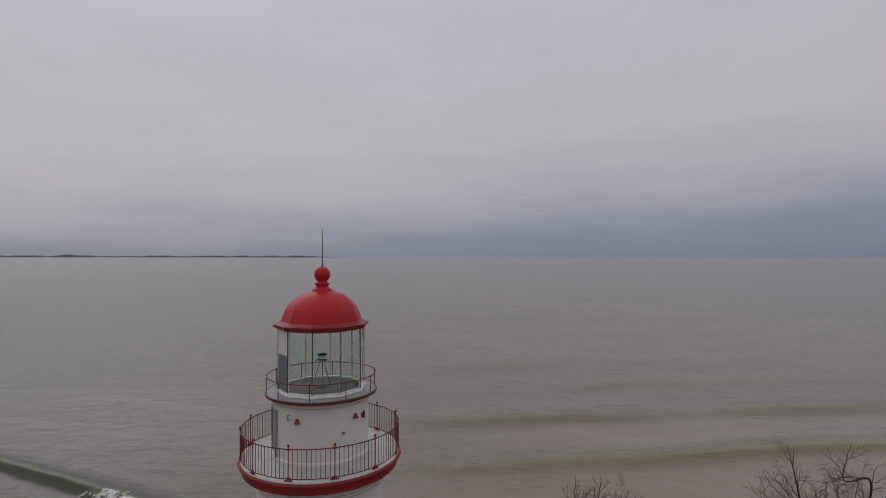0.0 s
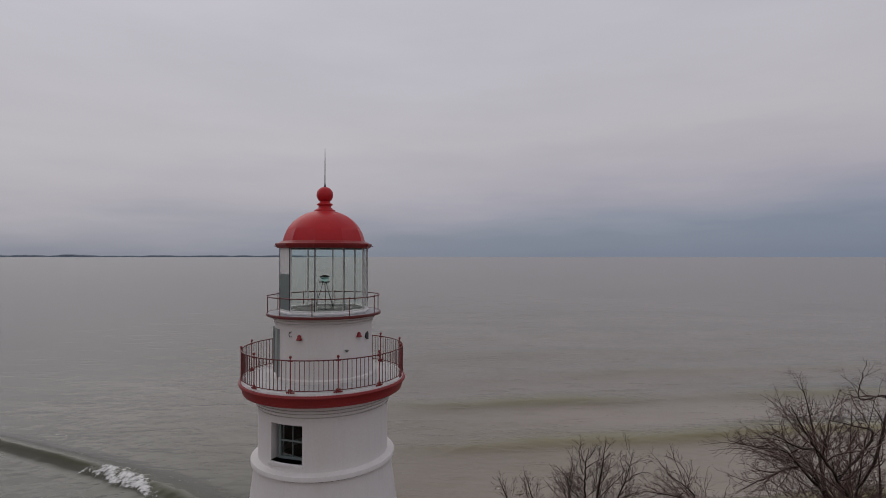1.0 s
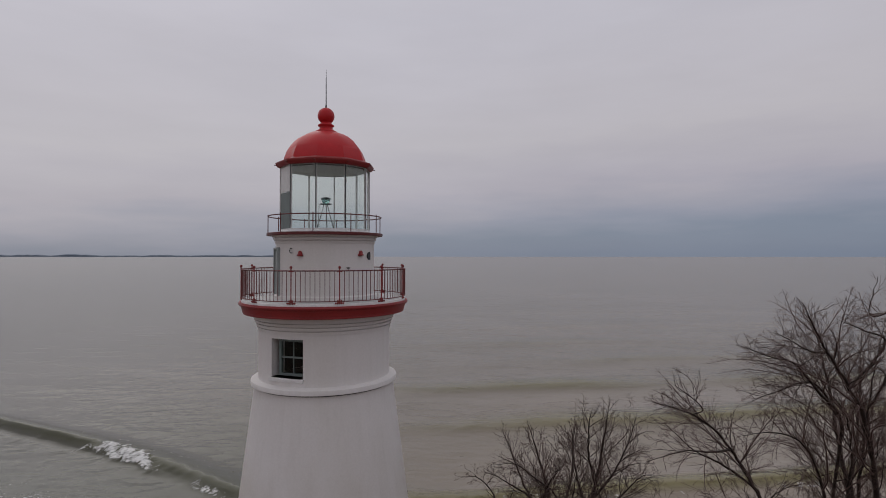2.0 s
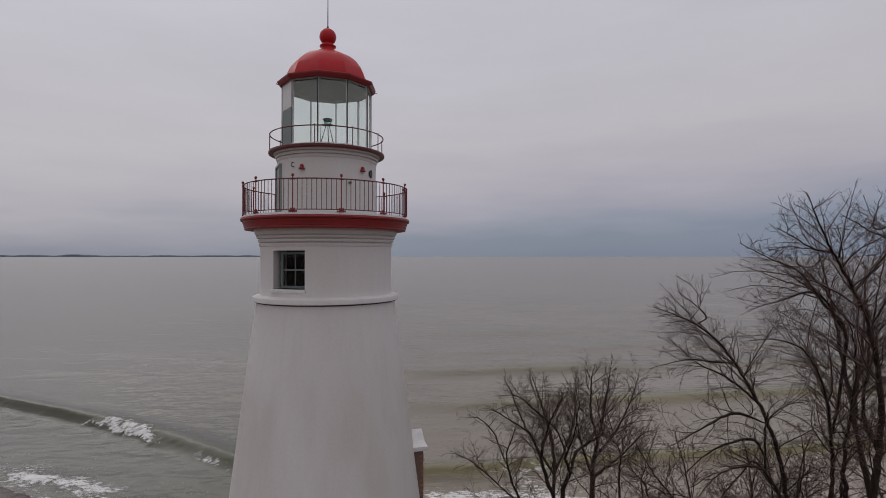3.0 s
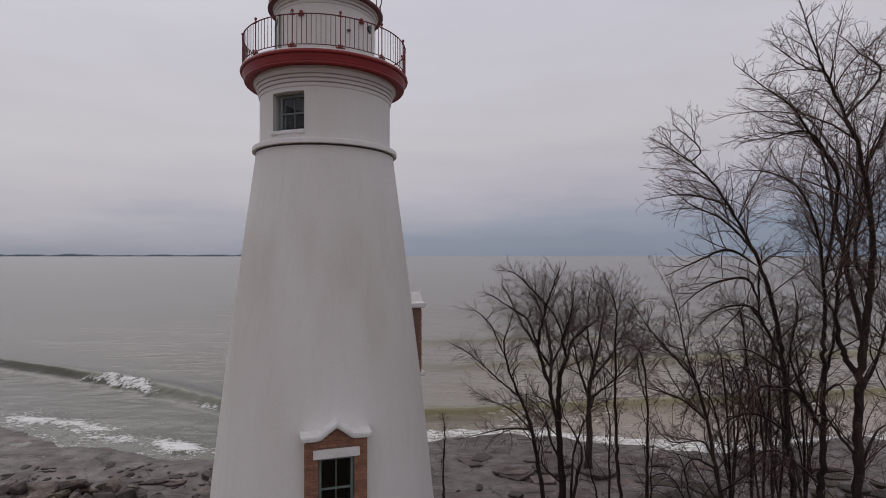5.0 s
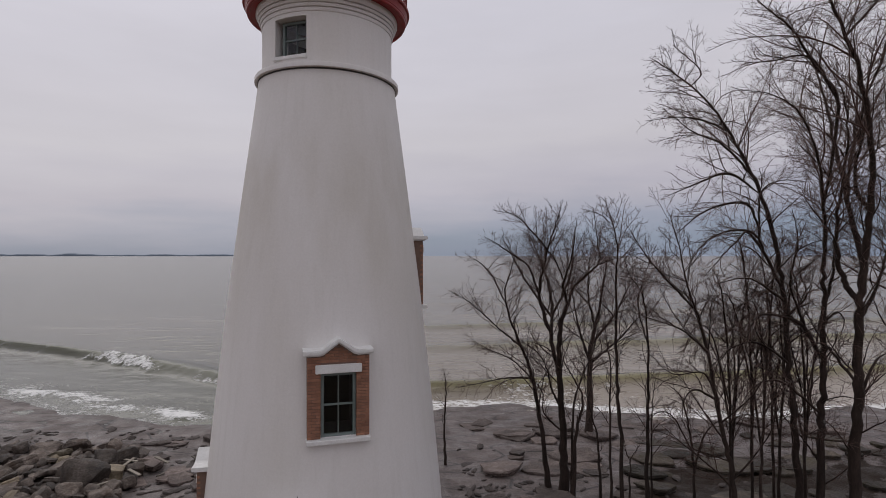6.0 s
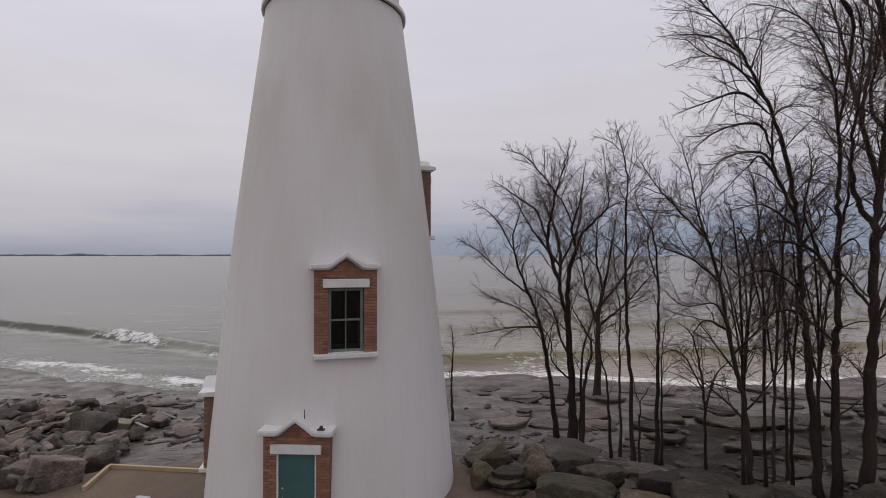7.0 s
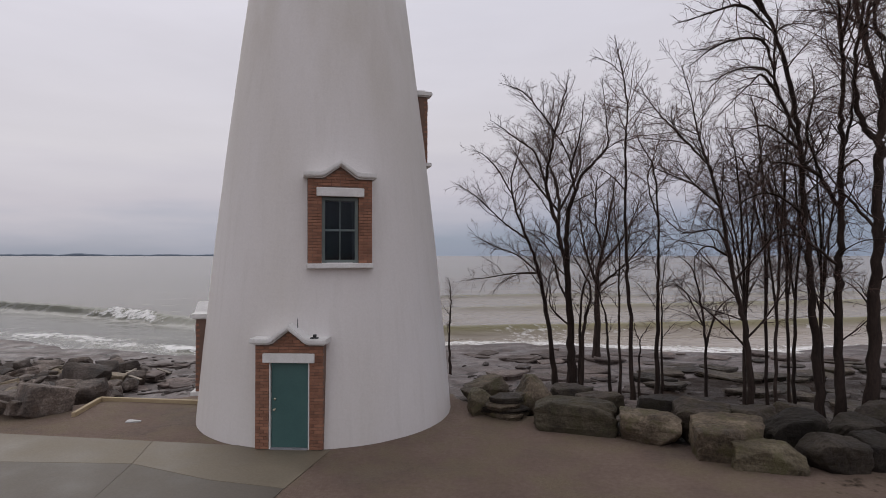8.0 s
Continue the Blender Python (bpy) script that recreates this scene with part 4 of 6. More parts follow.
def surround(name, az, face, z0, w_out, w_in, z_head, z_shoulder, rise, label, bricks, depth, sill):
    """A brick surround that stands proud of the tapering wall, with a white lintel and a pointed hood."""
    M = facing(az, face, z0)
    H, S = z_head - z0, z_shoulder - z0
    o, i, mid = w_out / 2, w_in / 2, w_out * 0.27
    bm = bmesh.new()
    add_prism(bm, [(-o, 0), (-i, 0), (-i, H), (i, H), (i, 0), (o, 0), (o, S), (mid, S), (0, S + rise), (-mid, S), (-o, S)], 0.012, depth)
    s = finish(name, bm, MORTAR, lighthouse, label, M)
    # painted hood with a bed moulding under it
    hood = bmesh.new()
    add_prism(hood, gable(w_out + 0.20, rise, 0.115, mid + 0.03), -0.14, depth)
    bmesh.ops.bevel(hood, geom=[e for e in hood.edges if e.verts[0].co.y < -0.1 and e.verts[1].co.y < -0.1], offset=0.022, segments=2, affect="EDGES")
    finish("hood", hood, WHITE, s, "white-painted pointed stone hood", pose(0, 0, S + 0.035))
    bed = bmesh.new()
    add_prism(bed, gable(w_out + 0.08, rise, 0.033, mid + 0.01), -0.06, depth)
    finish("bed_moulding", bed, WHITE, s, "", pose(0, 0, S + 0.002))
    finish("lintel", box(-i - 0.13, i + 0.13, -0.07, 0.16, H + 0.0, H + 0.22, 0.018), WHITE, s, "white stone lintel")
    if sill:
        finish("window_sill", box(-o - 0.03, o + 0.03, -0.13, depth, -0.12, 0.0, 0.02), WHITE, s, "white stone sill")
    if bricks:
        pitch, row, z = 0.076, 0, 0.005
        rnd = random.Random(az)
        jamb = o - i
        full, part_l = (jamb - 0.01) * 0.66, (jamb - 0.01) * 0.34
        while z + 0.066 < S + rise:
            spans = []
            if z + 0.07 < S:
                a, b = (full, part_l) if row % 2 else (part_l, full)
                for sgn in (-1, 1):
                    spans += [(sgn * (o - a / 2), a), (sgn * (o - a - 0.01 - b / 2), b)]
            if z > H + 0.215:
                lim = i if z + 0.07 < S else mid * (1 - (z + 0.07 - S) / rise) - 0.01
                n = max(1, round(2 * lim / 0.22))
                if lim > 0.06:
                    cell = 2 * lim / n
                    spans += [(-lim + (k + 0.5) * cell, cell - 0.01) for k in range(n)]
            for x, length in spans:
                mesh_part("brick", brick_mesh(max(0.05, length)), None, s, "", pose(x, 0.055 - rnd.random() * 0.006, z, 0, 0, rnd.uniform(-0.6, 0.6)))
            z, row = z + pitch, row + 1
    return s


door_surround = surround("door_surround", DOOR_AZ, DOOR_FACE, 0.03, 1.62, 0.98, 2.08, 2.50, 0.33, "red brick doorway with a white pointed hood", True, 0.5, False)
DM = pose(0, 0.10, 0)
door = finish("door", box(-0.445, 0.445, -0.025, 0.025, 0.03, 2.01, 0.006), TEAL, door_surround, "closed teal painted door", DM)
for sx in (-1, 1):
    finish("door_jamb", box(min(sx * 0.452, sx * 0.486), max(sx * 0.452, sx * 0.486), -0.085, 0.06, 0.0, 2.05, 0.004), WHITE, door_surround, "thin white door jamb", DM)
finish("door_head", box(-0.452, 0.452, -0.05, 0.05, 2.012, 2.046, 0.004), TEAL, door_surround, "", DM)
finish("threshold", box(-0.452, 0.452, -0.10, 0.06, -0.02, 0.028, 0.006), GREY_DECK, door_surround, "grey metal threshold", DM)
finish("door_knob", lathe([(0.0, 0.0), (0.03, 0.0), (0.03, 0.008), (0.012, 0.015), (0.012, 0.04), (0.03, 0.052), (0.032, 0.07), (0.0, 0.085)], 16), BRASS, door, "worn brass knob", pose(-0.36, -0.025, 0.93, 90, 0, 0), True)
finish("deadbolt", lathe([(0.0, 0.0), (0.03, 0.0), (0.03, 0.012), (0.0, 0.018)], 16), BRASS, door, "", pose(-0.36, -0.025, 1.17, 90, 0, 0), True)
finish("hood_spike", lathe([(0.012, 0.0), (0.010, 0.2), (0.0, 0.24)], 6), DARK_METAL, door_surround, "", pose(0.17, 0.12, 2.86))
lamp_bm = box(-0.09, 0.09, -0.05, 0.06, 0.0, 0.05, 0.01)
add_box(lamp_bm, -0.03, 0.05, -0.035, 0.035, 0.05, 0.12, 0.015)
finish("hood_floodlight", lamp_bm, DARK_METAL, door_surround, "small dark floodlight on the hood", pose(0.60, 0.02, 2.60))

front_window = surround("window_surround", WINDOW_AZ, WINDOW_FACE, 4.42, 1.56, 0.90, 6.06, 6.50, 0.30, "red brick window surround with a white pointed hood", True, 0.55, True)
sash(0.88, 1.62, front_window, pose(0, 0.14, 0.01), GREY_GREEN)
lake_window = surround("window_surround", LAKE_WINDOW_AZ, 2.90, 7.48, 1.50, 0.90, 9.12, 9.50, 0.30, "red brick window surround with a white pointed hood", True, 0.55, True)
sash(0.88, 1.62, lake_window, pose(0, 0.14, 0.01), GREY_GREEN)
side_window = surround("window_surround", SIDE_WINDOW_AZ, 3.64, 0.81, 1.50, 0.90, 2.45, 2.83, 0.30, "weathered brick window surround with a white pointed hood", True, 0.6, True)
sash(0.88, 1.62, side_window, pose(0, 0.14, 0.01), GREY_GREEN)
attic = finish("attic_window", box(-0.62, 0.50, -0.05, 0.30, -0.11, 0.0, 0.02), WHITE, lighthouse, "deep-set attic window with a white sill", facing(ATTIC_AZ, 1.95, 14.66))
sash(0.92, 1.04, attic, pose(0, 0.28, 0.01), GREY_GREEN)


# ---- concrete walk, timber edging ----
def slab(outline, z0, z1):
    bm = bmesh.new()
    bottom = bm.faces.new([bm.verts.new((x, y, z0)) for x, y in outline])
    top = bmesh.ops.extrude_face_region(bm, geom=[bottom])
    for v in top["geom"]:
        if isinstance(v, bmesh.types.BMVert):
            v.co.z = z1
    bmesh.ops.recalc_face_normals(bm, faces=bm.faces)
    bmesh.ops.bevel(bm, geom=list(bm.edges), offset=0.003, segments=1, affect="EDGES")
    return bm


pavement = finish("pavement", slab([(-3.62, -3.20), (0.92, -3.66), (0.50, -5.76), (-1.17, -5.41), (-3.26, -4.62)], -0.1, 0.022), CONCRETE)
tagged(pavement, "damp tan concrete path leading to the lighthouse door", "path", kind="structure")
SLABS = (
    [(-8.306, -2.70), (-3.628, -3.195), (-3.268, -4.616), (-7.906, -4.571)], [(-13.5, -2.45), (-8.312, -2.70), (-7.912, -4.571), (-13.2, -4.512)],
    [(-19, -2.2), (-13.506, -2.45), (-13.206, -4.512), (-19, -4.5)], [(-30, -2.0), (-19.006, -2.2), (-19.006, -4.5), (-30, -4.6)],
)
WORN_SLABS = (
    [(-3.258, -4.626), (-1.172, -5.416), (0.49, -5.766), (0.1, -8.3), (-2.75, -7.5)], [(-7.90, -4.576), (-3.265, -4.621), (-2.757, -7.5), (-7.4, -7.6)],
    [(-13.2, -4.517), (-7.906, -4.576), (-7.406, -7.6), (-13.0, -7.7)], [(-21, -4.505), (-13.206, -4.517), (-13.006, -7.7), (-21, -7.9)],
)
for outline in SLABS:
    finish("paving_slab", slab(outline, -0.1, 0.022), CONCRETE, pavement)
for outline in WORN_SLABS:
    finish("paving_slab", slab(outline, -0.1, 0.019), WORN_CONCRETE, pavement, "darker worn concrete slab")


def beam(name, a, b, w, h, label):
    d = Vector((b[0] - a[0], b[1] - a[1], 0))
    n = d.length
    return tagged(finish(name, box(0, n, -w / 2, w / 2, -0.05, h, 0.012), TIMBER, None, "", pose(a[0], a[1], 0.0, 0, 0, math.degrees(math.atan2(d.y, d.x)))), label, "timber edging", "timber edging beside the tower")


beam("edging_timber", (-7.44, 0.46), (-3.66, 0.12), 0.11, 0.12, "yellowish treated edging timber beside the tower")
beam("edging_timber", (-7.40, 0.38), (-7.08, -1.22), 0.11, 0.12, "yellowish treated edging timber beside the rock pile")


# ---- rocks ----
def ball(level):
    bm = bmesh.new()
    bmesh.ops.create_icosphere(bm, subdivisions=level, radius=1.0)
    got = np.array([v.co[:] for v in bm.verts]), [[v.index for v in f.verts] for f in bm.faces]
    bm.free()
    return got


BALLS = {3: ball(3), 4: ball(4), 5: ball(5)}


def rock_mesh(seed, size, level=4, planes=16, soft=46):
    """An angular limestone block: a ball cut by random planes, with layered sides and a pitted skin."""
    rng = np.random.default_rng(seed)
    dirs, faces = BALLS[level]
    n = rng.normal(size=(planes, 3))
    n /= np.linalg.norm(n, axis=1)[:, None]
    n = np.vstack([n, np.eye(3), -np.eye(3)])
    dist = np.r_[rng.uniform(0.60, 1.0, planes), rng.uniform(0.60, 0.85, 6)]
    cut = np.maximum(dirs @ n.T, 0) / dist
    r = (cut**soft).sum(1) ** (-1 / soft)
    p = dirs * r[:, None]
    o = rng.uniform(0, 50)
    bumps = fbm(p[:, 0] * 2.6 + o, p[:, 1] * 2.6 + p[:, 2] * 1.9 + o, seed % 97, 5) - 0.5
    fine_bumps = fbm(p[:, 0] * 9 + o, p[:, 1] * 9 + p[:, 2] * 7, seed % 89, 2) - 0.5
    layer = np.floor(p[:, 2] * 4.5 + 0.7 * bumps + o)
    shift = hash_noise(layer * 1.7, layer * 0 + seed, 3) - 0.5
    p = p * (1 + (0.17 if level == 5 else 0.13) * bumps + 0.07 * fine_bumps)[:, None]
    p[:, :2] *= (1 + (0.045 if level == 5 else 0.09) * shift)[:, None]
    p = p * np.array(size) / 2 / 0.75
    mesh = bpy.data.meshes.new("boulder")
    mesh.from_pydata(p.tolist(), [], faces)
    mesh.polygons.foreach_set("use_smooth", [True] * len(mesh.polygons))
    mesh.set_sharp_from_angle(angle=radians(38))
    return mesh


def height_at(x, y):
    return float(ground_height(np.array([[x]], float), np.array([[y]], float))[0, 0])


def boulder(seed, x, y, size, z, turn, tilt, mat, label, group, name="boulder", level=4):
    ob = mesh_part(name, rock_mesh(seed, size, level, 10 if level == 5 else 8, 34 if level == 5 else 80), mat, None, "", pose(x, y, z, tilt[0], tilt[1], turn))
    return tagged(ob, label, "rock" if name == "rock_slab" else "boulder", group)


EDGE_ROCKS = [
    (4.55, -0.50, 0.65, 0.8, 0.72, 4), (7.0, -1.85, 2.35, 1.2, 0.80, -12), (8.68, -2.65, 1.5, 1.1, 0.80, -22), (10.15, -3.6, 1.65, 1.25, 0.92, -16),
    (10.75, -4.4, 1.5, 0.8, 0.58, -8), (12.1, -4.25, 1.1, 0.95, 0.72, 8), (13.2, -4.2, 1.0, 0.95, 0.66, -12), (14.3, -4.1, 1.3, 1.1, 0.85, 10),
    (15.6, -3.8, 1.4, 1.2, 0.9, -6), (17.2, -3.3, 1.6, 1.2, 1.0, 12), (19.0, -2.9, 1.6, 1.3, 0.9, 0),
    (4.85, 0.9, 1.5, 1.0, 0.7, 20), (6.2, 0.0, 0.95, 0.8, 0.95, 14), (5.7, -0.2, 0.8, 0.7, 0.6, 40), (8.1, -0.7, 1.2, 0.9, 0.75, 8), (9.4, -1.5, 1.2, 0.95, 0.9, -20),
    (10.05, -2.55, 1.35, 1.05, 0.95, -10), (11.55, -2.4, 1.25, 1.0, 0.85, 12), (11.95, -3.2, 1.25, 0.95, 0.85, -8), (13.5, -3.1, 1.3, 1.0, 0.8, 16), (12.75, -2.2, 1.2, 1.0, 0.8, 30),
    (14.6, -2.6, 1.4, 1.1, 0.9, 0), (15.9, -2.3, 1.5, 1.2, 0.95, 16), (17.0, -2.0, 1.5, 1.2, 1.0, -10), (7.4, 0.3, 1.3, 0.9, 0.6, 8), (10.7, -1.4, 1.1, 0.9, 0.7, 24),
]
for k, (x, y, w, d, h, turn) in enumerate(EDGE_ROCKS):
    front = k < 11
    # eastern and rear boulders take the stone darkened for tree shade
    boulder(100 + k, x, y, (w, d, h * 1.15), 0.36 * h, turn + random.uniform(-9, 9), (random.uniform(-8, 8), random.uniform(-8, 8)), OLIVE_STONE if k in (0, 1, 4) else DARK_SHADED_STONE if x > 11.5 or (x > 10.6 and k % 3) or (not front and x > 7) else EDGE_STONE,
            "large mossy limestone boulder edging the lawn" if front else "mossy limestone boulder behind the lawn edge", "boulders edging the lawn", level=5)

rnd = random.Random(5)
placed_rocks = [(-8.35, -0.7, 1.4), (-8.0, 0.9, 1.1), (-9.6, -0.7, 1.1)]
for k in range(4000):
    y = rnd.uniform(-1.4, 12.0)
    limit = np.interp(y, [-1.4, -0.5, 2, 6, 11, 12.5], [-7.6, -7.6, -8.6, -9.9, -11.6, -13])
    x = rnd.uniform(-12.3 - 0.87 * (y + 1), limit)
    size = rnd.choice((0.45, 0.55, 0.65, 0.8, 1.0, 1.25, 1.6))
    if len(placed_rocks) > 235 or x > limit - size * 0.45 or any((x - a) ** 2 + (y - b) ** 2 < (0.33 * (size + c)) ** 2 for a, b, c in placed_rocks):
        continue
    placed_rocks.append((x, y, size))
for k, (x, y, size) in enumerate(placed_rocks):
    flat = rnd.random() < 0.55
    dims = (size, size * rnd.uniform(0.6, 0.95), size * (rnd.uniform(0.25, 0.4) if flat else rnd.uniform(0.55, 0.85)))
    if k < 3:
        flat, dims = False, ((1.5, 1.1, 0.95), (1.0, 0.8, 1.1), (0.95, 0.8, 0.8))[k]
    heap = 0.30 * hash_noise(np.array([x * 0.5]), np.array([y * 0.5]), 4)[0] * min(1, (12.5 - y) / 5)
    boulder(300 + k, x, y, dims, height_at(x, y) + heap + 0.22 * dims[2] + (0.12 if flat else 0), rnd.uniform(0, 360), (rnd.uniform(-28, 28), rnd.uniform(-24, 24)), TAN_STONE if k % 13 == 4 else PILE_STONE,
            "pale tan limestone block in the rock pile" if k % 13 == 4 else "tilted grey limestone slab in the rock pile" if flat else "angular grey-brown limestone block in the rock pile", "rocks piled on the shore", level=4 if size > 0.8 else 3)


def plate_mesh(seed, w, d, h):
    """A broken bed of limestone: an uneven many-sided plate with layered, undercut edges and a rough top."""
    rng = np.random.default_rng(seed)
    n = 14
    a = np.sort(np.linspace(0, 2 * math.pi, n, endpoint=False) + rng.uniform(-0.16, 0.16, n))
    facing_way = np.linspace(0, 2 * math.pi, 5, endpoint=False) + rng.uniform(-0.4, 0.4, 5)
    out = (np.maximum(np.cos(a[:, None] - facing_way[None]), 0.05) / rng.uniform(0.72, 1.0, 5)).max(1)
    rim = 1 / out * rng.uniform(0.92, 1.06, n)
    rings = []
    for k, (z, grow_by) in enumerate(((0.0, 0.90), (0.32, 0.97), (0.36, 0.90), (0.62, 0.95), (0.66, 1.0), (0.94, 0.985), (1.0, 0.94), (1.03, 0.55))):
        jag = rim * grow_by * (1 + rng.uniform(-0.035, 0.035, n))
        lift_top = rng.uniform(-0.10, 0.10, n) * (k >= 6)
        rings.append(np.stack([np.cos(a) * jag * w / 2, np.sin(a) * jag * d / 2, (z + lift_top) * h], -1))
    verts = np.concatenate(rings + [np.array([[0, 0, h * (1.0 + rng.uniform(-0.1, 0.1))]])])
    faces = [(k * n + i, k * n + (i + 1) % n, (k + 1) * n + (i + 1) % n, (k + 1) * n + i) for k in range(len(rings) - 1) for i in range(n)]
    faces += [((len(rings) - 1) * n + i, (len(rings) - 1) * n + (i + 1) % n, len(verts) - 1) for i in range(n)]
    mesh = bpy.data.meshes.new("rock_slab")
    mesh.from_pydata(verts.tolist(), [], faces)
    return mesh


for k in range(235):
    if k < 95:
        x = rnd.uniform(4.4, 27)
        y = rnd.uniform(max(1.2, np.interp(x, EDGE_X, EDGE_Y) + np.interp(x, [4, 8, 11, 14], [1.2, 2.6, 4.5, 6.0])), 17.5)
    elif k < 165:
        x = rnd.uniform(6.5, 22)
        y = np.interp(x, EDGE_X, EDGE_Y) + rnd.uniform(1.2, 6.5)
    else:
        x, y = rnd.uniform(-15, 3.5), rnd.uniform(6.5, 14.5)
    w = rnd.uniform(0.7, 2.6) * (0.8 if k >= 165 else 1.0)
    h = rnd.uniform(0.12, 0.30)
    # wet marks slabs under the trees; tree shade is put into their colour
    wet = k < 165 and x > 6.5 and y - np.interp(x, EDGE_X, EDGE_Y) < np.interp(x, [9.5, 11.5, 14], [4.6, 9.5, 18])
    slab_ob = mesh_part("rock_slab", plate_mesh(700 + k, w, w * rnd.uniform(0.5, 0.95), h), DARK_SHADED_STONE if wet else SHELF_STONE, None, "", pose(x, y, height_at(x, y) - 0.07, rnd.uniform(-5, 5), rnd.uniform(-5, 5), rnd.uniform(-40, 40)))
    tagged(slab_ob, "limestone slab darkened for the shade under the trees" if wet else "flat grey limestone slab on the shore shelf", "rock", "slabs on the shore shelf")


# a ledge of dark broken layers between the tower and the first boulder
for k, (dx, dy, w, d, h) in enumerate(((0.0, 0.0, 1.2, 0.95, 0.20), (0.05, 0.04, 1.1, 0.9, 0.15), (-0.04, 0.02, 1.16, 0.94, 0.13), (0.03, 0.08, 1.05, 0.86, 0.17))):
    layer = mesh_part("rock_slab", plate_mesh(960 + k, w, d, h), DARK_SHADED_STONE if k % 2 else EDGE_STONE, None, "", pose(5.28 + dx, -0.85 + dy, (-0.05, 0.13, 0.27, 0.39)[k], 0, -2, -6 + 5 * k))
    tagged(layer, "dark broken limestone layer stacked at the lawn edge", "rock", "layers of the broken ledge")


def unit(v):
    return v / (np.linalg.norm(v, axis=-1, keepdims=True) + 1e-9)


def rubble():
    """Loose stones too many to count, strewn over the shelves and between the boulders."""
    rng = np.random.default_rng(9)
    bm = bmesh.new()
    bmesh.ops.create_icosphere(bm, subdivisions=2, radius=1.0)
    dirs, faces = np.array([v.co[:] for v in bm.verts]), np.array([[v.index for v in f.verts] for f in bm.faces])
    bm.free()
    V, F, n = [], [], 0
    for k in range(950):
        if k < 260:
            y = 5.5 + 10 * rng.random() ** 1.6
            x = rng.uniform(-12 - 0.8 * y, -5)
        else:
            x = rng.uniform(4.2, 24)
            y = np.interp(x, EDGE_X, EDGE_Y) + 0.6 + abs(rng.normal()) * 5
        size = rng.uniform(0.06, 0.16) * (1 + 2.2 * rng.random() ** 4)
        nrm = unit(rng.normal(size=(9, 3)))
        cut = (np.maximum(dirs @ nrm.T, 0) / rng.uniform(0.55, 1.0, 9)).max(1)
        p = dirs * np.minimum(1.1, 1 / np.maximum(cut, 0.3))[:, None] * size * np.array([rng.uniform(1.0, 2.0), rng.uniform(0.5, 1.0), rng.uniform(0.15, 0.45)])
        a = rng.uniform(0, 6.28)
        p[:, :2] = p[:, :2] @ np.array([[math.cos(a), math.sin(a)], [-math.sin(a), math.cos(a)]])
        V.append(p + np.array([x, y, height_at(x, y) + 0.02]))
        F.append(faces + n)
        n += len(dirs)
    mesh = bpy.data.meshes.new("rubble")
    mesh.from_pydata(np.concatenate(V).tolist(), [], np.concatenate(F).tolist())
    return tagged(mesh_part("rubble", mesh, SHELF_STONE), "loose dark stone rubble strewn over the shelves", "rubble", kind="stuff")


for k in range(9):
    x, y = rnd.uniform(-20, -5), rnd.uniform(8, 14.5)
    n, r = rnd.uniform(0.5, 1.9), rnd.uniform(0.02, 0.06)
    pts = [(i * n / 4, rnd.uniform(-0.08, 0.08), rnd.uniform(-0.03, 0.05) + i * 0.02) for i in range(5)]
    tagged(finish("driftwood", tube(pts, r, 7), DRIFT, None, "", pose(x, y, height_at(x, y) + r + 0.08, 0, rnd.uniform(-6, 6), rnd.uniform(0, 360)), True), "dark weathered driftwood stick on the rock shelf", "driftwood", "driftwood on the shelf")

for k in range(7):
    x, y, n = rnd.uniform(-14, -9.5), rnd.uniform(2.5, 9.5), rnd.uniform(0.5, 1.1)
    plank = box(-n / 2, n / 2, -0.07, 0.07, 0, 0.05, 0.012)
    tagged(finish("driftwood_plank", plank, PALE_WOOD, None, "", pose(x, y, height_at(x, y) + 0.52, 0, rnd.uniform(-12, 12), rnd.uniform(0, 180))), "pale weathered plank lodged among the piled rocks", "plank", "planks among the rocks")

tagged(mesh_part("pale_stone", rock_mesh(55, (0.40, 0.2, 0.05)), GALLERY_GREY, None, "", pose(-5.08, -1.65, 0.02)), "small pale flat stone on the gravel", "stone")


rubble()

# ---- bare trees ----
def spline(points, n):
    """n samples along a smooth curve through points of x, y, z, radius."""
    P = np.array(points, float)
    P = np.vstack([2 * P[0] - P[1], P, 2 * P[-1] - P[-2]])
    out = []
    for t in np.linspace(0, len(P) - 3 - 1e-6, n):
        i = int(t)
        u = t - i
        a, b, c, d = P[i:i + 4]
        out.append(0.5 * (2 * b + (c - a) * u + (2 * a - 5 * b + 4 * c - d) * u * u + (3 * b - a - 3 * c + d) * u**3))
    return np.array(out)


def grow(rng, start, way, length, n, bend, lift):
    """Gently curving lines from many starts at once: an array of lines of n + 1 points."""
    p, d = start.copy(), unit(way)
    pts = [p]
    curve = rng.normal(size=d.shape) * bend * 0.7
    curve[:, 2] += lift
    for _ in range(n):
        d = unit(d + curve * (5.0 / n) + rng.normal(size=d.shape) * bend * 0.8)
        p = p + d * (length / n)[:, None]
        pts.append(p)
    return np.stack(pts, 1)


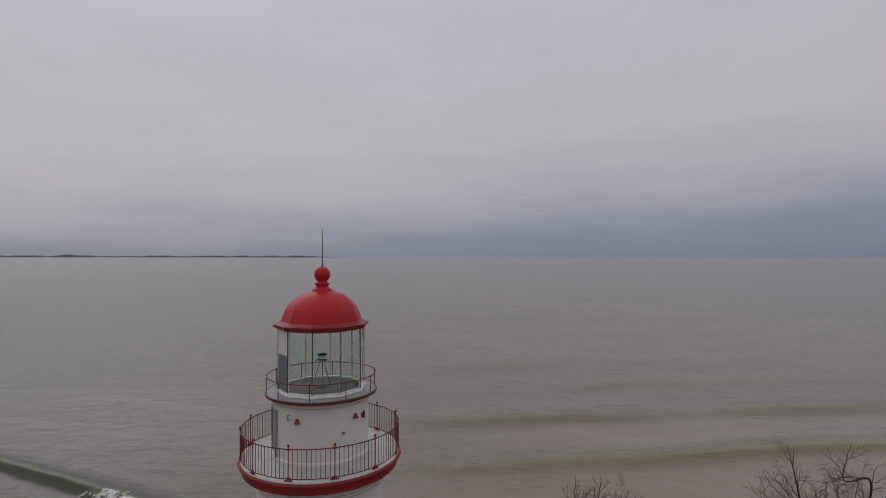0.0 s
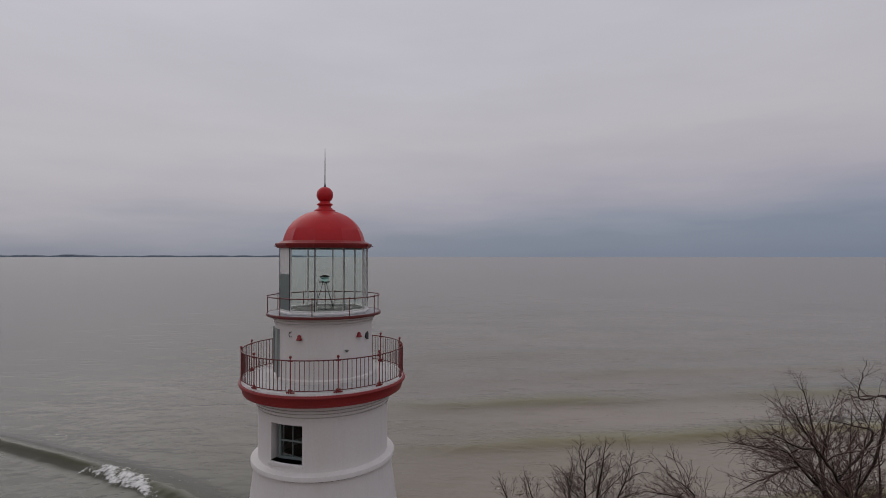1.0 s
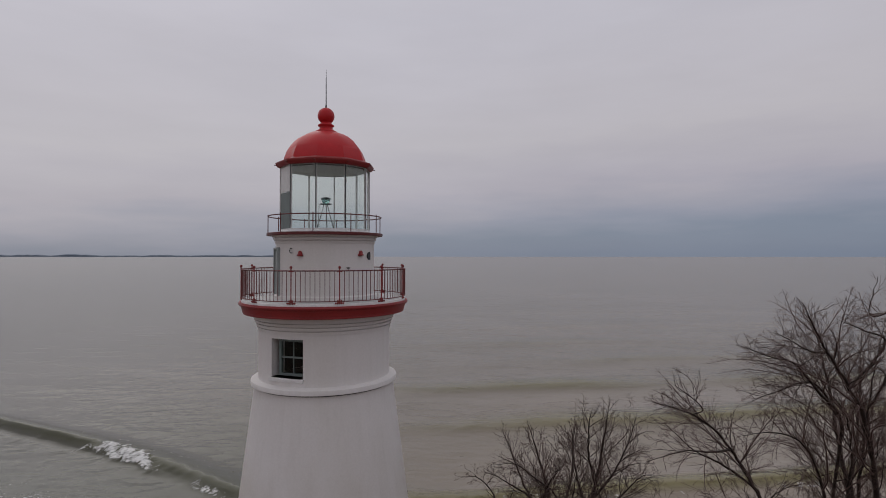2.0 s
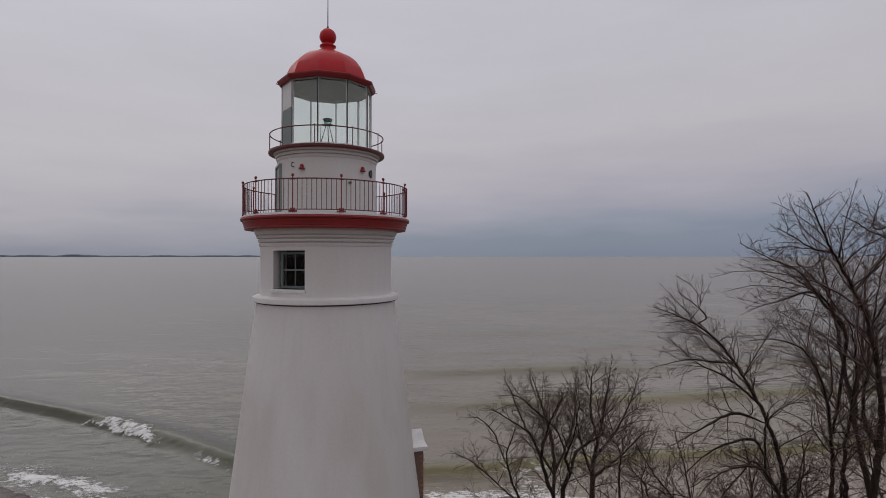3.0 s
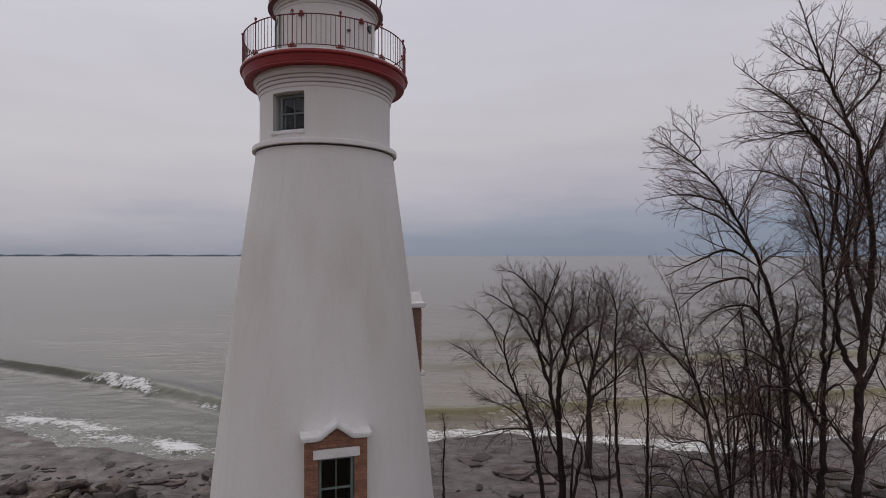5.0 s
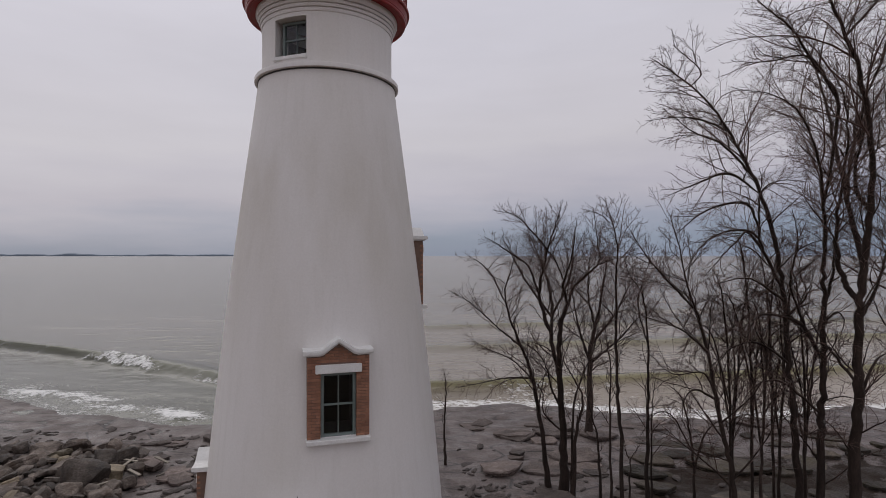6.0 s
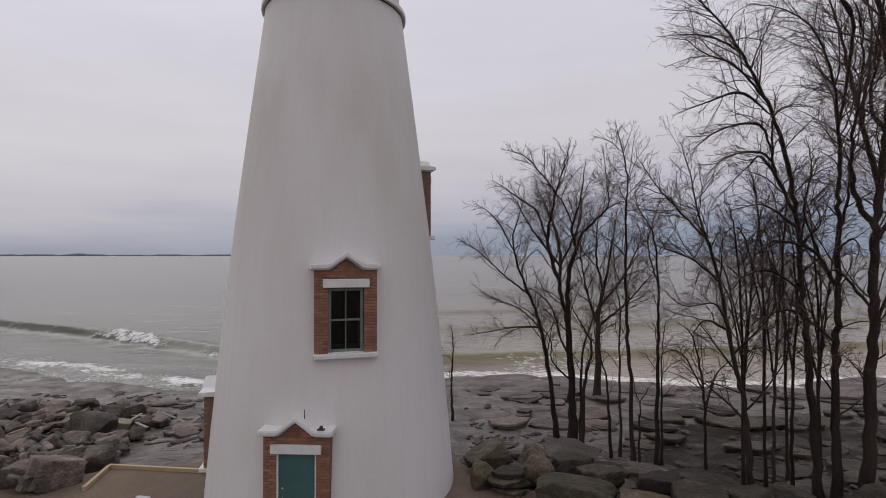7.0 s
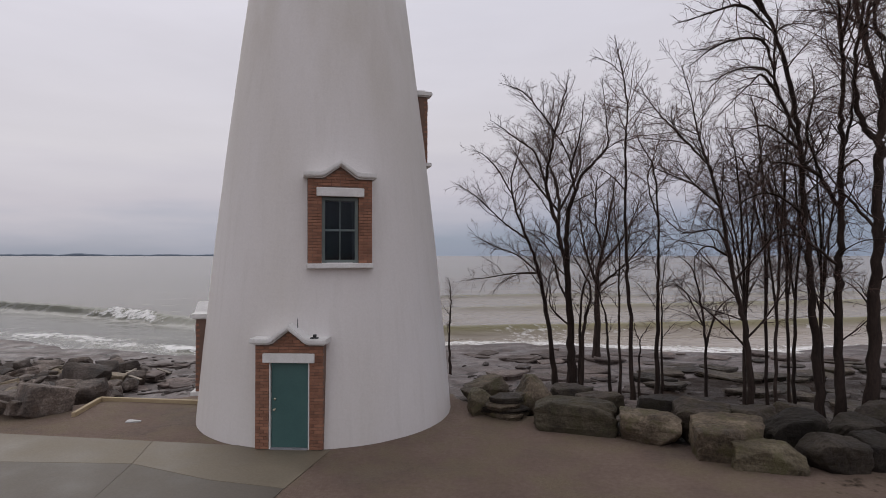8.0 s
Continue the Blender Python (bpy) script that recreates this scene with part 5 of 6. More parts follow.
def side_shoots(rng, lines, lengths, radii, gap, share, least, spread, n, bend, lift, first, tip, thick):
    """Shoots set alternately on both sides of many lines, shorter towards each tip: their lines, lengths and radii."""
    count = np.maximum(1, np.round(lengths * (1 - first) / gap + rng.uniform(-0.5, 0.5, len(lengths)))).astype(int)
    who = np.repeat(np.arange(len(lines)), count)
    order = np.arange(len(who)) - np.repeat(np.cumsum(count) - count, count)
    u = first + (0.99 - first) * (order + rng.uniform(0.1, 0.9, len(who))) / count[who]
    at = u * (lines.shape[1] - 1)
    i = np.minimum(at.astype(int), lines.shape[1] - 2)
    a, b = lines[who, i], lines[who, i + 1]
    start = a + (b - a) * (at - i)[:, None]
    size = lengths[who] * (1 - u) * share * rng.uniform(0.55, 1.35, len(who)) + least * rng.uniform(0.5, 1.4, len(who))
    way = unit(b - a)
    across = unit(np.cross(way, np.array([0.31, 0.22, 0.92])))
    up = np.cross(across, way)
    t = (rng.uniform(0, 2 * math.pi, len(lines))[who] + math.pi * order + rng.normal(size=len(who)) * 0.6)[:, None]
    lean = rng.uniform(*spread, len(who))[:, None]
    got = grow(rng, start, way * np.cos(lean) + np.sin(lean) * (np.cos(t) * across + np.sin(t) * up), size, n, bend, lift)
    r0 = np.minimum(radii[who, i] * 0.7, thick * size + tip)
    return got, size, np.linspace(1, 0, n + 1)[None] * (r0 - tip)[:, None].clip(0) + tip


def add_wood(store, lines, radii, sides):
    """Tapered tubes along many lines, into a list of vertices and of quads."""
    d = unit(np.gradient(lines, axis=1))
    side = unit(np.cross(d, np.array([0.37, 0.83, 0.41])))
    up = np.cross(side, d)
    a = np.linspace(0, 2 * math.pi, sides, endpoint=False)
    ring = lines[:, :, None] + radii[:, :, None, None] * (np.cos(a)[:, None] * side[:, :, None] + np.sin(a)[:, None] * up[:, :, None])
    m, n = lines.shape[:2]
    idx = np.arange(m * n * sides).reshape(m, n, sides) + store["n"]
    nxt = np.roll(idx, -1, 2)
    store["v"].append(ring.reshape(-1, 3))
    store["f"].append(np.stack([idx[:, :-1], nxt[:, :-1], nxt[:, 1:], idx[:, 1:]], -1).reshape(-1, 4))
    store["n"] += m * n * sides


def wood_part(name, store, mat, parent, label=""):
    v, q = np.concatenate(store["v"]), np.concatenate(store["f"])
    mesh = bpy.data.meshes.new(name)
    mesh.vertices.add(len(v))
    mesh.vertices.foreach_set("co", v.astype(np.float32).ravel())
    mesh.loops.add(len(q) * 4)
    mesh.loops.foreach_set("vertex_index", q.astype(np.int32).ravel())
    mesh.polygons.add(len(q))
    mesh.polygons.foreach_set("loop_start", np.arange(0, len(q) * 4, 4, dtype=np.int32))
    mesh.update(calc_edges=True)
    return mesh_part(name, mesh, mat, parent, label, None, True)


def store():
    return {"v": [], "f": [], "n": 0}


def bare_tree(label, stems, seed, gap=0.4, reach=1.5, low=0.3, lift=0.03, fine=1.0, twig=0.0044, group="bare trees on the shore", category="tree"):
    """A leafless tree from its stems (lines of x, y, z, radius); limbs, branches and twigs fork off them by chance."""
    rng = np.random.default_rng(seed)
    tree = thing("tree" if category == "tree" else "bush", label, category, group)
    crown = store()
    built = []
    for stem in stems:
        stem = list(stem)
        if built and stem[0][2] >= 0:
            # a limb begins on the nearest stem that stands already
            wood = np.concatenate(built)
            near = wood[np.argmin(np.linalg.norm(wood[:, :3] - np.array(stem[0][:3]), axis=1))]
            stem[0] = (*near[:3], min(stem[0][3], 0.8 * near[3]))
        line = spline(stem, 7 * (len(stem) - 1) + 1)
        wobble = rng.normal(size=(len(line) - 2, 2)) * np.minimum(0.028, 0.25 * line[1:-1, 3:4] + 0.006)
        line[1:-1, :2] += wobble
        line[:, 3] *= 0.92 + 0.16 * rng.random(len(line))
        if stem[0][2] < 0:
            line[:, 3] *= 1 + 0.45 * np.exp(-(line[:, 2] - line[0, 2]) / 0.45)
        built.append(line)
        trunk = store()
        add_wood(trunk, line[None, :, :3], np.maximum(line[None, :, 3], twig), 10)
        wood_part("trunk" if stem[0][2] < 0 else "limb", trunk, BARK, tree)
        along = np.r_[0, np.cumsum(np.linalg.norm(np.diff(line[:, :3], axis=0), axis=1))]
        total, begin = along[-1], low if stem[0][2] < 0 else 0.12
        span = reach * min(1.0, 0.5 + 5 * stem[0][3])
        limbs = max(3, int(total * (1 - begin) / gap))
        u = begin + (0.98 - begin) * (np.arange(limbs) + rng.uniform(0.1, 0.9, limbs)) / limbs
        i = np.clip(np.searchsorted(along, u * total) - 1, 0, len(line) - 2)
        way = unit(line[i + 1, :3] - line[i, :3])
        turn = rng.uniform(0, 6.28) + 2.4 * np.arange(limbs) + rng.normal(size=limbs) * 0.4
        out = np.stack([np.cos(turn), np.sin(turn), rng.uniform(-0.1, 0.35, limbs)], -1)
        size = span * (1.08 - 0.72 * ((u - begin) / (1 - begin)) ** 1.3) * rng.uniform(0.5, 1.2, limbs)
        lead = grow(rng, line[i, :3], 0.75 * way + out * rng.uniform(0.5, 1.0, limbs)[:, None], size, 9, 0.13, lift)
        thick = np.minimum(line[i, 3] * 0.6, 0.0105 * size + 0.004)
        rad = np.linspace(1, 0, 10)[None] * (thick - twig)[:, None].clip(0) + twig
        for k in range(limbs):
            one = store()
            add_wood(one, lead[k:k + 1], rad[k:k + 1], 6)
            wood_part("limb", one, BARK, tree)
        tip = line[int(len(line) * (0.5 if stem[0][2] < 0 else 0.25)):]
        tip = tip[np.linspace(0, len(tip) - 1, 10).astype(int)]
        lead, rad = np.concatenate([lead, tip[None, :, :3]]), np.concatenate([rad, tip[None, :, 3]])
        size = np.append(size, np.linalg.norm(np.diff(tip[:, :3], axis=0), axis=1).sum())
        l2, s2, r2 = side_shoots(rng, lead, size, rad, 0.20 / fine, 0.56, 0.20, (0.45, 0.95), 6, 0.15, lift, 0.12, twig * 0.85, 0.0065)
        add_wood(crown, l2, r2, 4)
        l3, s3, r3 = side_shoots(rng, l2, s2, r2, 0.125 / fine, 0.55, 0.11, (0.45, 0.9), 4, 0.16, lift, 0.14, twig * 0.68, 0.0038)
        add_wood(crown, l3, r3, 3)
        l4, s4, r4 = side_shoots(rng, l3, s3, r3, 0.13 / fine, 0.45, 0.085, (0.4, 0.85), 2, 0.16, lift, 0.2, twig * 0.55, 0.002)
        add_wood(crown, l4, r4, 3)
    wood_part("crown", crown, TWIG, tree, "fine leafless branches and twigs")
    return tree


TALL = "tall leafless tree with dark wet bark among shore boulders"
SMALL = "leafless tree with several slim stems on the rocky shore"
THIN = "thin bare sapling with few branches on the rocky shore"
# clump nearest the tower
bare_tree(SMALL, [[(7.98, 6, -0.95, 0.125), (7.61, 5.93, 1.96, 0.092), (7.2, 5.75, 4.17, 0.071), (6.57, 5.48, 5.68, 0.053), (6.06, 5.13, 7.28, 0.036), (6.25, 4.7, 8.44, 0.021), (6.39, 4.2, 9.11, 0.006)],
                 [(6.15, 6, 7.33, 0.05), (5.57, 5.94, 8.2, 0.03), (4.97, 5.81, 8.79, 0.017), (4.56, 5.6, 8.89, 0.006)],
                 [(7.23, 6, 3.97, 0.05), (6.16, 5.89, 3.86, 0.03), (4.94, 5.61, 3.68, 0.017), (4.15, 5.2, 3.62, 0.006)],
                 [(6.73, 6, 5.44, 0.05), (5.76, 5.92, 6.04, 0.03), (4.69, 5.71, 7.03, 0.017), (3.76, 5.4, 7.59, 0.006)],
                 [(7.23, 6, 3.97, 0.04), (6.38, 6.08, 4.63, 0.025), (5.38, 6.29, 5.04, 0.015), (4.44, 6.6, 5.6, 0.006)]],
          11, 0.36, 2.0, 0.34)
bare_tree(SMALL, [[(8.54, 5.6, -0.95, 0.2), (8.48, 5.51, 1.36, 0.152), (8.33, 5.29, 3.73, 0.121), (8.23, 4.95, 5.78, 0.095), (8.42, 4.5, 7.14, 0.07), (8.2, 3.96, 7.93, 0.048), (8.36, 3.33, 8.9, 0.026), (8.41, 2.6, 10.38, 0.006)],
                 [(8.35, 5.6, 3.98, 0.12), (7.96, 5.45, 5.68, 0.089), (7.47, 5.07, 7.47, 0.068), (7.55, 4.51, 8.66, 0.051), (7.58, 3.77, 9.37, 0.035), (7.71, 2.86, 10.22, 0.02), (7.69, 1.8, 10.76, 0.006)],
                 [(7.42, 4.6, 7.4, 0.06), (6.93, 4.55, 8.6, 0.04), (6.29, 4.43, 9.06, 0.027), (5.65, 4.24, 9.5, 0.016), (5.14, 4, 9.76, 0.006)],
                 [(7.44, 3.4, 8.92, 0.045), (6.89, 3.26, 9.92, 0.027), (6.26, 2.92, 10.49, 0.016), (5.4, 2.4, 10.64, 0.006)],
                 [(8.53, 5, 7.07, 0.085), (8.86, 4.85, 7.82, 0.06), (9.43, 4.46, 8.45, 0.044), (9.57, 3.88, 8.83, 0.03), (9.27, 3.13, 9.57, 0.018), (8.9, 2.2, 10.71, 0.006)],
                 [(8.44, 5.5, 2.67, 0.06), (8.06, 5.44, 3.4, 0.04), (7.71, 5.3, 4.57, 0.027), (7.16, 5.08, 5.28, 0.016), (6.43, 4.8, 5.65, 0.006)],
                 [(8.28, 5.5, 1.75, 0.045), (7.67, 5.42, 2.55, 0.027), (7.57, 5.21, 3.47, 0.016), (6.94, 4.9, 4.25, 0.006)],
                 [(8.33, 4.4, 8.25, 0.04), (7.85, 4.1, 8.95, 0.025), (7.13, 3.34, 9.64, 0.015), (6.86, 2.2, 10.62, 0.006)],
                 [(8.36, 5.6, 5.6, 0.09), (8.2, 6.6, 7.4, 0.07), (7.8, 7.8, 9.1, 0.04), (7.5, 8.9, 10.2, 0.006)],
                 [(8.6, 5.6, 6.6, 0.07), (9.1, 6.8, 8.2, 0.05), (9.5, 8.2, 9.4, 0.03), (9.7, 9, 10.1, 0.006)],
                 [(7.9, 5.8, 6.4, 0.06), (7.1, 7, 8, 0.045), (6.6, 8.2, 9.2, 0.025), (6.3, 8.8, 9.8, 0.006)]],
          18, 0.52, 2.0, 0.38)
bare_tree(SMALL, [[(8.82, 5.2, -0.95, 0.09), (8.92, 5.18, 1.67, 0.064), (9.22, 5.12, 3.09, 0.047), (8.87, 5.04, 3.99, 0.032), (8.41, 4.93, 4.76, 0.018), (8.32, 4.8, 5.77, 0.006)],
                 [(8.79, 5.3, -0.95, 0.07), (8.84, 5.28, 2.43, 0.046), (9.17, 5.21, 3.99, 0.031), (9.66, 5.12, 5.28, 0.018), (9.9, 5, 6.81, 0.006)]],
          19, 0.45, 1.5, 0.36)
bare_tree("leafless spreading tree on the rock ledge beside the surf", [[(11.81, 14.5, -1.45, 0.2), (11.93, 14.5, 3.35, 0.128), (12.35, 14.5, 5.56, 0.082), (12.74, 14.5, 7.78, 0.042), (13.06, 14.5, 9.83, 0.006)],
                 [(11.88, 14.5, 2.61, 0.1), (11.24, 14.43, 4.82, 0.057), (10.85, 14.26, 7.03, 0.03), (10.99, 14, 8.65, 0.006)],
                 [(11.98, 14.5, 3.72, 0.1), (13.29, 14.57, 5.56, 0.057), (14.28, 14.74, 7.43, 0.03), (14.77, 15, 8.96, 0.006)],
                 [(12.11, 14.5, 4.64, 0.1), (11.78, 14.36, 6.66, 0.057), (11.72, 14.02, 8.47, 0.03), (11.78, 13.5, 9.48, 0.006)],
                 [(12.17, 14.5, 2.98, 0.09), (13.38, 14.29, 4.09, 0.052), (14.48, 13.78, 5.54, 0.027), (14.9, 13, 6.04, 0.006)]],
          12, 0.36, 3.2, 0.25, fine=0.8, twig=0.006)
# saplings
bare_tree(THIN, [[(9.39, 3.2, -0.8, 0.06), (9.3, 3.2, 1.94, 0.04), (9.13, 3.2, 2.88, 0.027), (8.85, 3.2, 4.05, 0.016), (8.8, 3.2, 5.22, 0.006)]],
          13, 0.36, 1.3, 0.42)
bare_tree(THIN, [[(9.83, 3.4, -0.8, 0.06), (9.8, 3.4, 2.27, 0.04), (9.82, 3.4, 4.75, 0.027), (9.67, 3.4, 5.93, 0.016), (9.58, 3.4, 7.35, 0.006)]],
          16, 0.36, 1.3, 0.42)
bare_tree(THIN, [[(10.16, 3, -0.8, 0.085), (9.99, 2.86, 2.91, 0.066), (9.78, 2.53, 4.97, 0.053), (9.63, 2.02, 6.83, 0.042), (9.43, 1.36, 8.36, 0.032), (9.23, 0.54, 9.22, 0.023), (8.8, -0.41, 9.95, 0.014), (8.27, -1.5, 10.52, 0.006)],
                 [(8.81, -0.4, 9.85, 0.018), (8.38, -0.51, 10.27, 0.011), (7.88, -0.8, 10.36, 0.006)],
                 [(9.69, 2.2, 6.96, 0.03), (9.1, 2.09, 7.39, 0.015), (8.48, 1.8, 7.68, 0.006)]],
          14, 0.46, 1.15, 0.36)
bare_tree(THIN, [[(10.3, 2.8, -0.8, 0.05), (10.35, 2.8, 1.08, 0.03), (10.38, 2.8, 1.66, 0.017), (10.81, 2.8, 2.35, 0.006)],
                 [(10.37, 2.8, 1.6, 0.03), (10.19, 2.8, 1.95, 0.015), (10.13, 2.8, 2.35, 0.006)]],
          17, 0.5, 0.4, 0.6)
bare_tree(THIN, [[(10.97, 2.9, -0.8, 0.08), (10.98, 2.82, 2.35, 0.06), (10.93, 2.64, 4.18, 0.046), (10.83, 2.35, 6.08, 0.035), (10.54, 1.98, 7.59, 0.025), (9.93, 1.53, 8.39, 0.015), (9.57, 1, 9.02, 0.006)],
                 [(11.03, 2.9, 5.89, 0.04), (10.71, 2.97, 7.17, 0.025), (11.04, 3.14, 8.37, 0.015), (11.53, 3.4, 9.38, 0.006)]],
          15, 0.42, 1.5, 0.34)
bare_tree(THIN, [[(11.22, 3.1, -0.8, 0.05), (11.23, 3.1, 1.97, 0.03), (11.26, 3.1, 3.59, 0.017), (11.41, 3.1, 4.75, 0.006)]],
          20, 0.36, 1.3, 0.42)
# tall trees
bare_tree(TALL, [[(12.79, 0, -0.5, 0.105), (12.56, -0.01, 2.11, 0.081), (12.22, -0.02, 3.85, 0.065), (11.74, -0.04, 6.35, 0.051), (11.48, -0.07, 7.21, 0.039), (11.13, -0.11, 8.22, 0.027), (10.9, -0.15, 9.32, 0.016), (10.57, -0.2, 10.35, 0.006)],
                 [(11.77, 0, 6.03, 0.045), (10.99, -0.08, 6.74, 0.027), (10.02, -0.29, 7.09, 0.016), (9.22, -0.6, 7.36, 0.006)],
                 [(11.41, -0.1, 7.34, 0.05), (10.53, -0.02, 8.33, 0.03), (10, 0.19, 9.05, 0.017), (9.5, 0.5, 10.02, 0.006)],
                 [(12.07, 0, 4.49, 0.045), (11.42, -0.06, 4.89, 0.027), (11, -0.19, 4.58, 0.016), (10.86, -0.4, 3.91, 0.006)],
                 [(12.07, 0, 5.03, 0.04), (11.66, 0.07, 5.4, 0.025), (10.83, 0.24, 5.32, 0.015), (10.11, 0.5, 5.99, 0.006)]],
          21, 0.33, 2.8, 0.20, lift=0.01)
bare_tree(TALL, [[(14.69, -0.1, -0.5, 0.13), (14.48, -0.15, 1.96, 0.108), (14.26, -0.24, 4.23, 0.094), (14.05, -0.36, 6.33, 0.081), (13.81, -0.52, 8.16, 0.07), (13.43, -0.72, 9.71, 0.06), (12.83, -0.96, 11.09, 0.05), (12.07, -1.23, 12.29, 0.04), (11.29, -1.53, 13.2, 0.031), (10.54, -1.86, 13.73, 0.023), (9.82, -2.22, 14.03, 0.014), (9.12, -2.6, 14.27, 0.006)],
                 [(11.7, -1.8, 12.37, 0.045), (10.97, -1.88, 12.72, 0.027), (10.19, -2.09, 12.81, 0.016), (9.08, -2.4, 12.63, 0.006)],
                 [(10.62, -2.2, 13.61, 0.03), (10.64, -2.23, 13.99, 0.019), (10.23, -2.3, 14.37, 0.012), (9.82, -2.4, 14.66, 0.006)],
                 [(12.56, -1.5, 11.23, 0.05), (11.56, -1.46, 12.2, 0.03), (10.81, -1.36, 12.57, 0.017), (10.01, -1.2, 13.29, 0.006)],
                 [(13.63, -0.9, 7.94, 0.06), (12.64, -0.97, 9.65, 0.036), (12.06, -1.14, 9.37, 0.02), (11.08, -1.4, 8.44, 0.006)],
                 [(13.62, -0.8, 7.52, 0.05), (13.01, -0.74, 8.22, 0.03), (12.57, -0.61, 8.36, 0.017), (11.84, -0.4, 8.15, 0.006)],
                 [(13.83, -0.6, 7.12, 0.035), (14.53, -0.49, 7.84, 0.022), (14.5, -0.21, 8.63, 0.013), (15, 0.2, 9.39, 0.006)],
                 [(13.07, -1.2, 9.17, 0.04), (12.86, -1.09, 10.81, 0.025), (13.58, -0.81, 11.24, 0.015), (14.54, -0.4, 11.27, 0.006)],
                 [(12.7, -1.4, 11, 0.05), (11.6, -1.8, 11.3, 0.038), (10.6, -2.1, 11, 0.022), (9.6, -2.4, 10.6, 0.006)],
                 [(13.2, -1.2, 9.8, 0.05), (12.2, -1.5, 10.5, 0.038), (11, -1.8, 10.3, 0.024), (10, -2, 9.6, 0.006)],
                 [(13.4, -1.1, 8.9, 0.045), (12.4, -1.4, 9.7, 0.034), (11.3, -1.6, 9.6, 0.02), (10.5, -1.8, 8.9, 0.006)],
                 [(13.9, -0.6, 5.6, 0.04), (13.1, -0.5, 6.4, 0.03), (12.3, -0.4, 6.2, 0.02), (11.7, -0.3, 5.3, 0.006)]],
          22, 0.46, 2.2, 0.24, lift=-0.005, fine=0.9)
bare_tree(TALL, [[(15.06, -0.3, -0.5, 0.14), (15.03, -0.35, 1.75, 0.116), (14.99, -0.43, 3.79, 0.101), (14.96, -0.54, 5.49, 0.087), (14.91, -0.69, 6.83, 0.075), (14.8, -0.87, 8.06, 0.064), (14.67, -1.09, 9.38, 0.053), (14.48, -1.33, 10.79, 0.043), (14.08, -1.61, 12.11, 0.033), (13.38, -1.92, 13.03, 0.024), (12.46, -2.25, 13.38, 0.015), (11.4, -2.6, 13.39, 0.006)],
                 [(14.94, -0.4, 5.9, 0.075), (14.49, -0.43, 6.87, 0.056), (13.95, -0.51, 7.17, 0.044), (13.28, -0.63, 7.29, 0.033), (12.89, -0.79, 7.22, 0.023), (12.55, -0.98, 6.72, 0.014), (12.32, -1.2, 6.18, 0.006)],
                 [(14.75, -1.3, 10.39, 0.07), (14.87, -1.42, 13.24, 0.05), (14.03, -1.7, 14.33, 0.037), (13.11, -2.14, 15.18, 0.026), (12.13, -2.71, 15.48, 0.015), (10.92, -3.4, 15.9, 0.006)],
                 [(14.68, -1.6, 13.38, 0.045), (13.88, -1.71, 14.57, 0.027), (12.61, -1.99, 14.35, 0.016), (11.69, -2.4, 14.19, 0.006)],
                 [(14.4, -0.6, 6.85, 0.05), (14.04, -0.54, 8.19, 0.03), (14.35, -0.41, 9.4, 0.017), (14.31, -0.2, 10.5, 0.006)],
                 [(15.17, -0.6, 6.93, 0.04), (15.32, -0.66, 7.36, 0.025), (15.43, -0.79, 7.08, 0.015), (15.12, -1, 6.53, 0.006)],
                 [(14.8, -0.6, 4.2, 0.045), (13.9, -0.3, 5.2, 0.034), (13.2, -0.1, 5, 0.02), (12.7, 0, 4.2, 0.006)],
                 [(14.6, -1, 7.6, 0.05), (15.3, -0.6, 8.8, 0.035), (15.6, -0.3, 10.2, 0.006)]],
          23, 0.48, 2.1, 0.16, lift=0.0, fine=0.9)
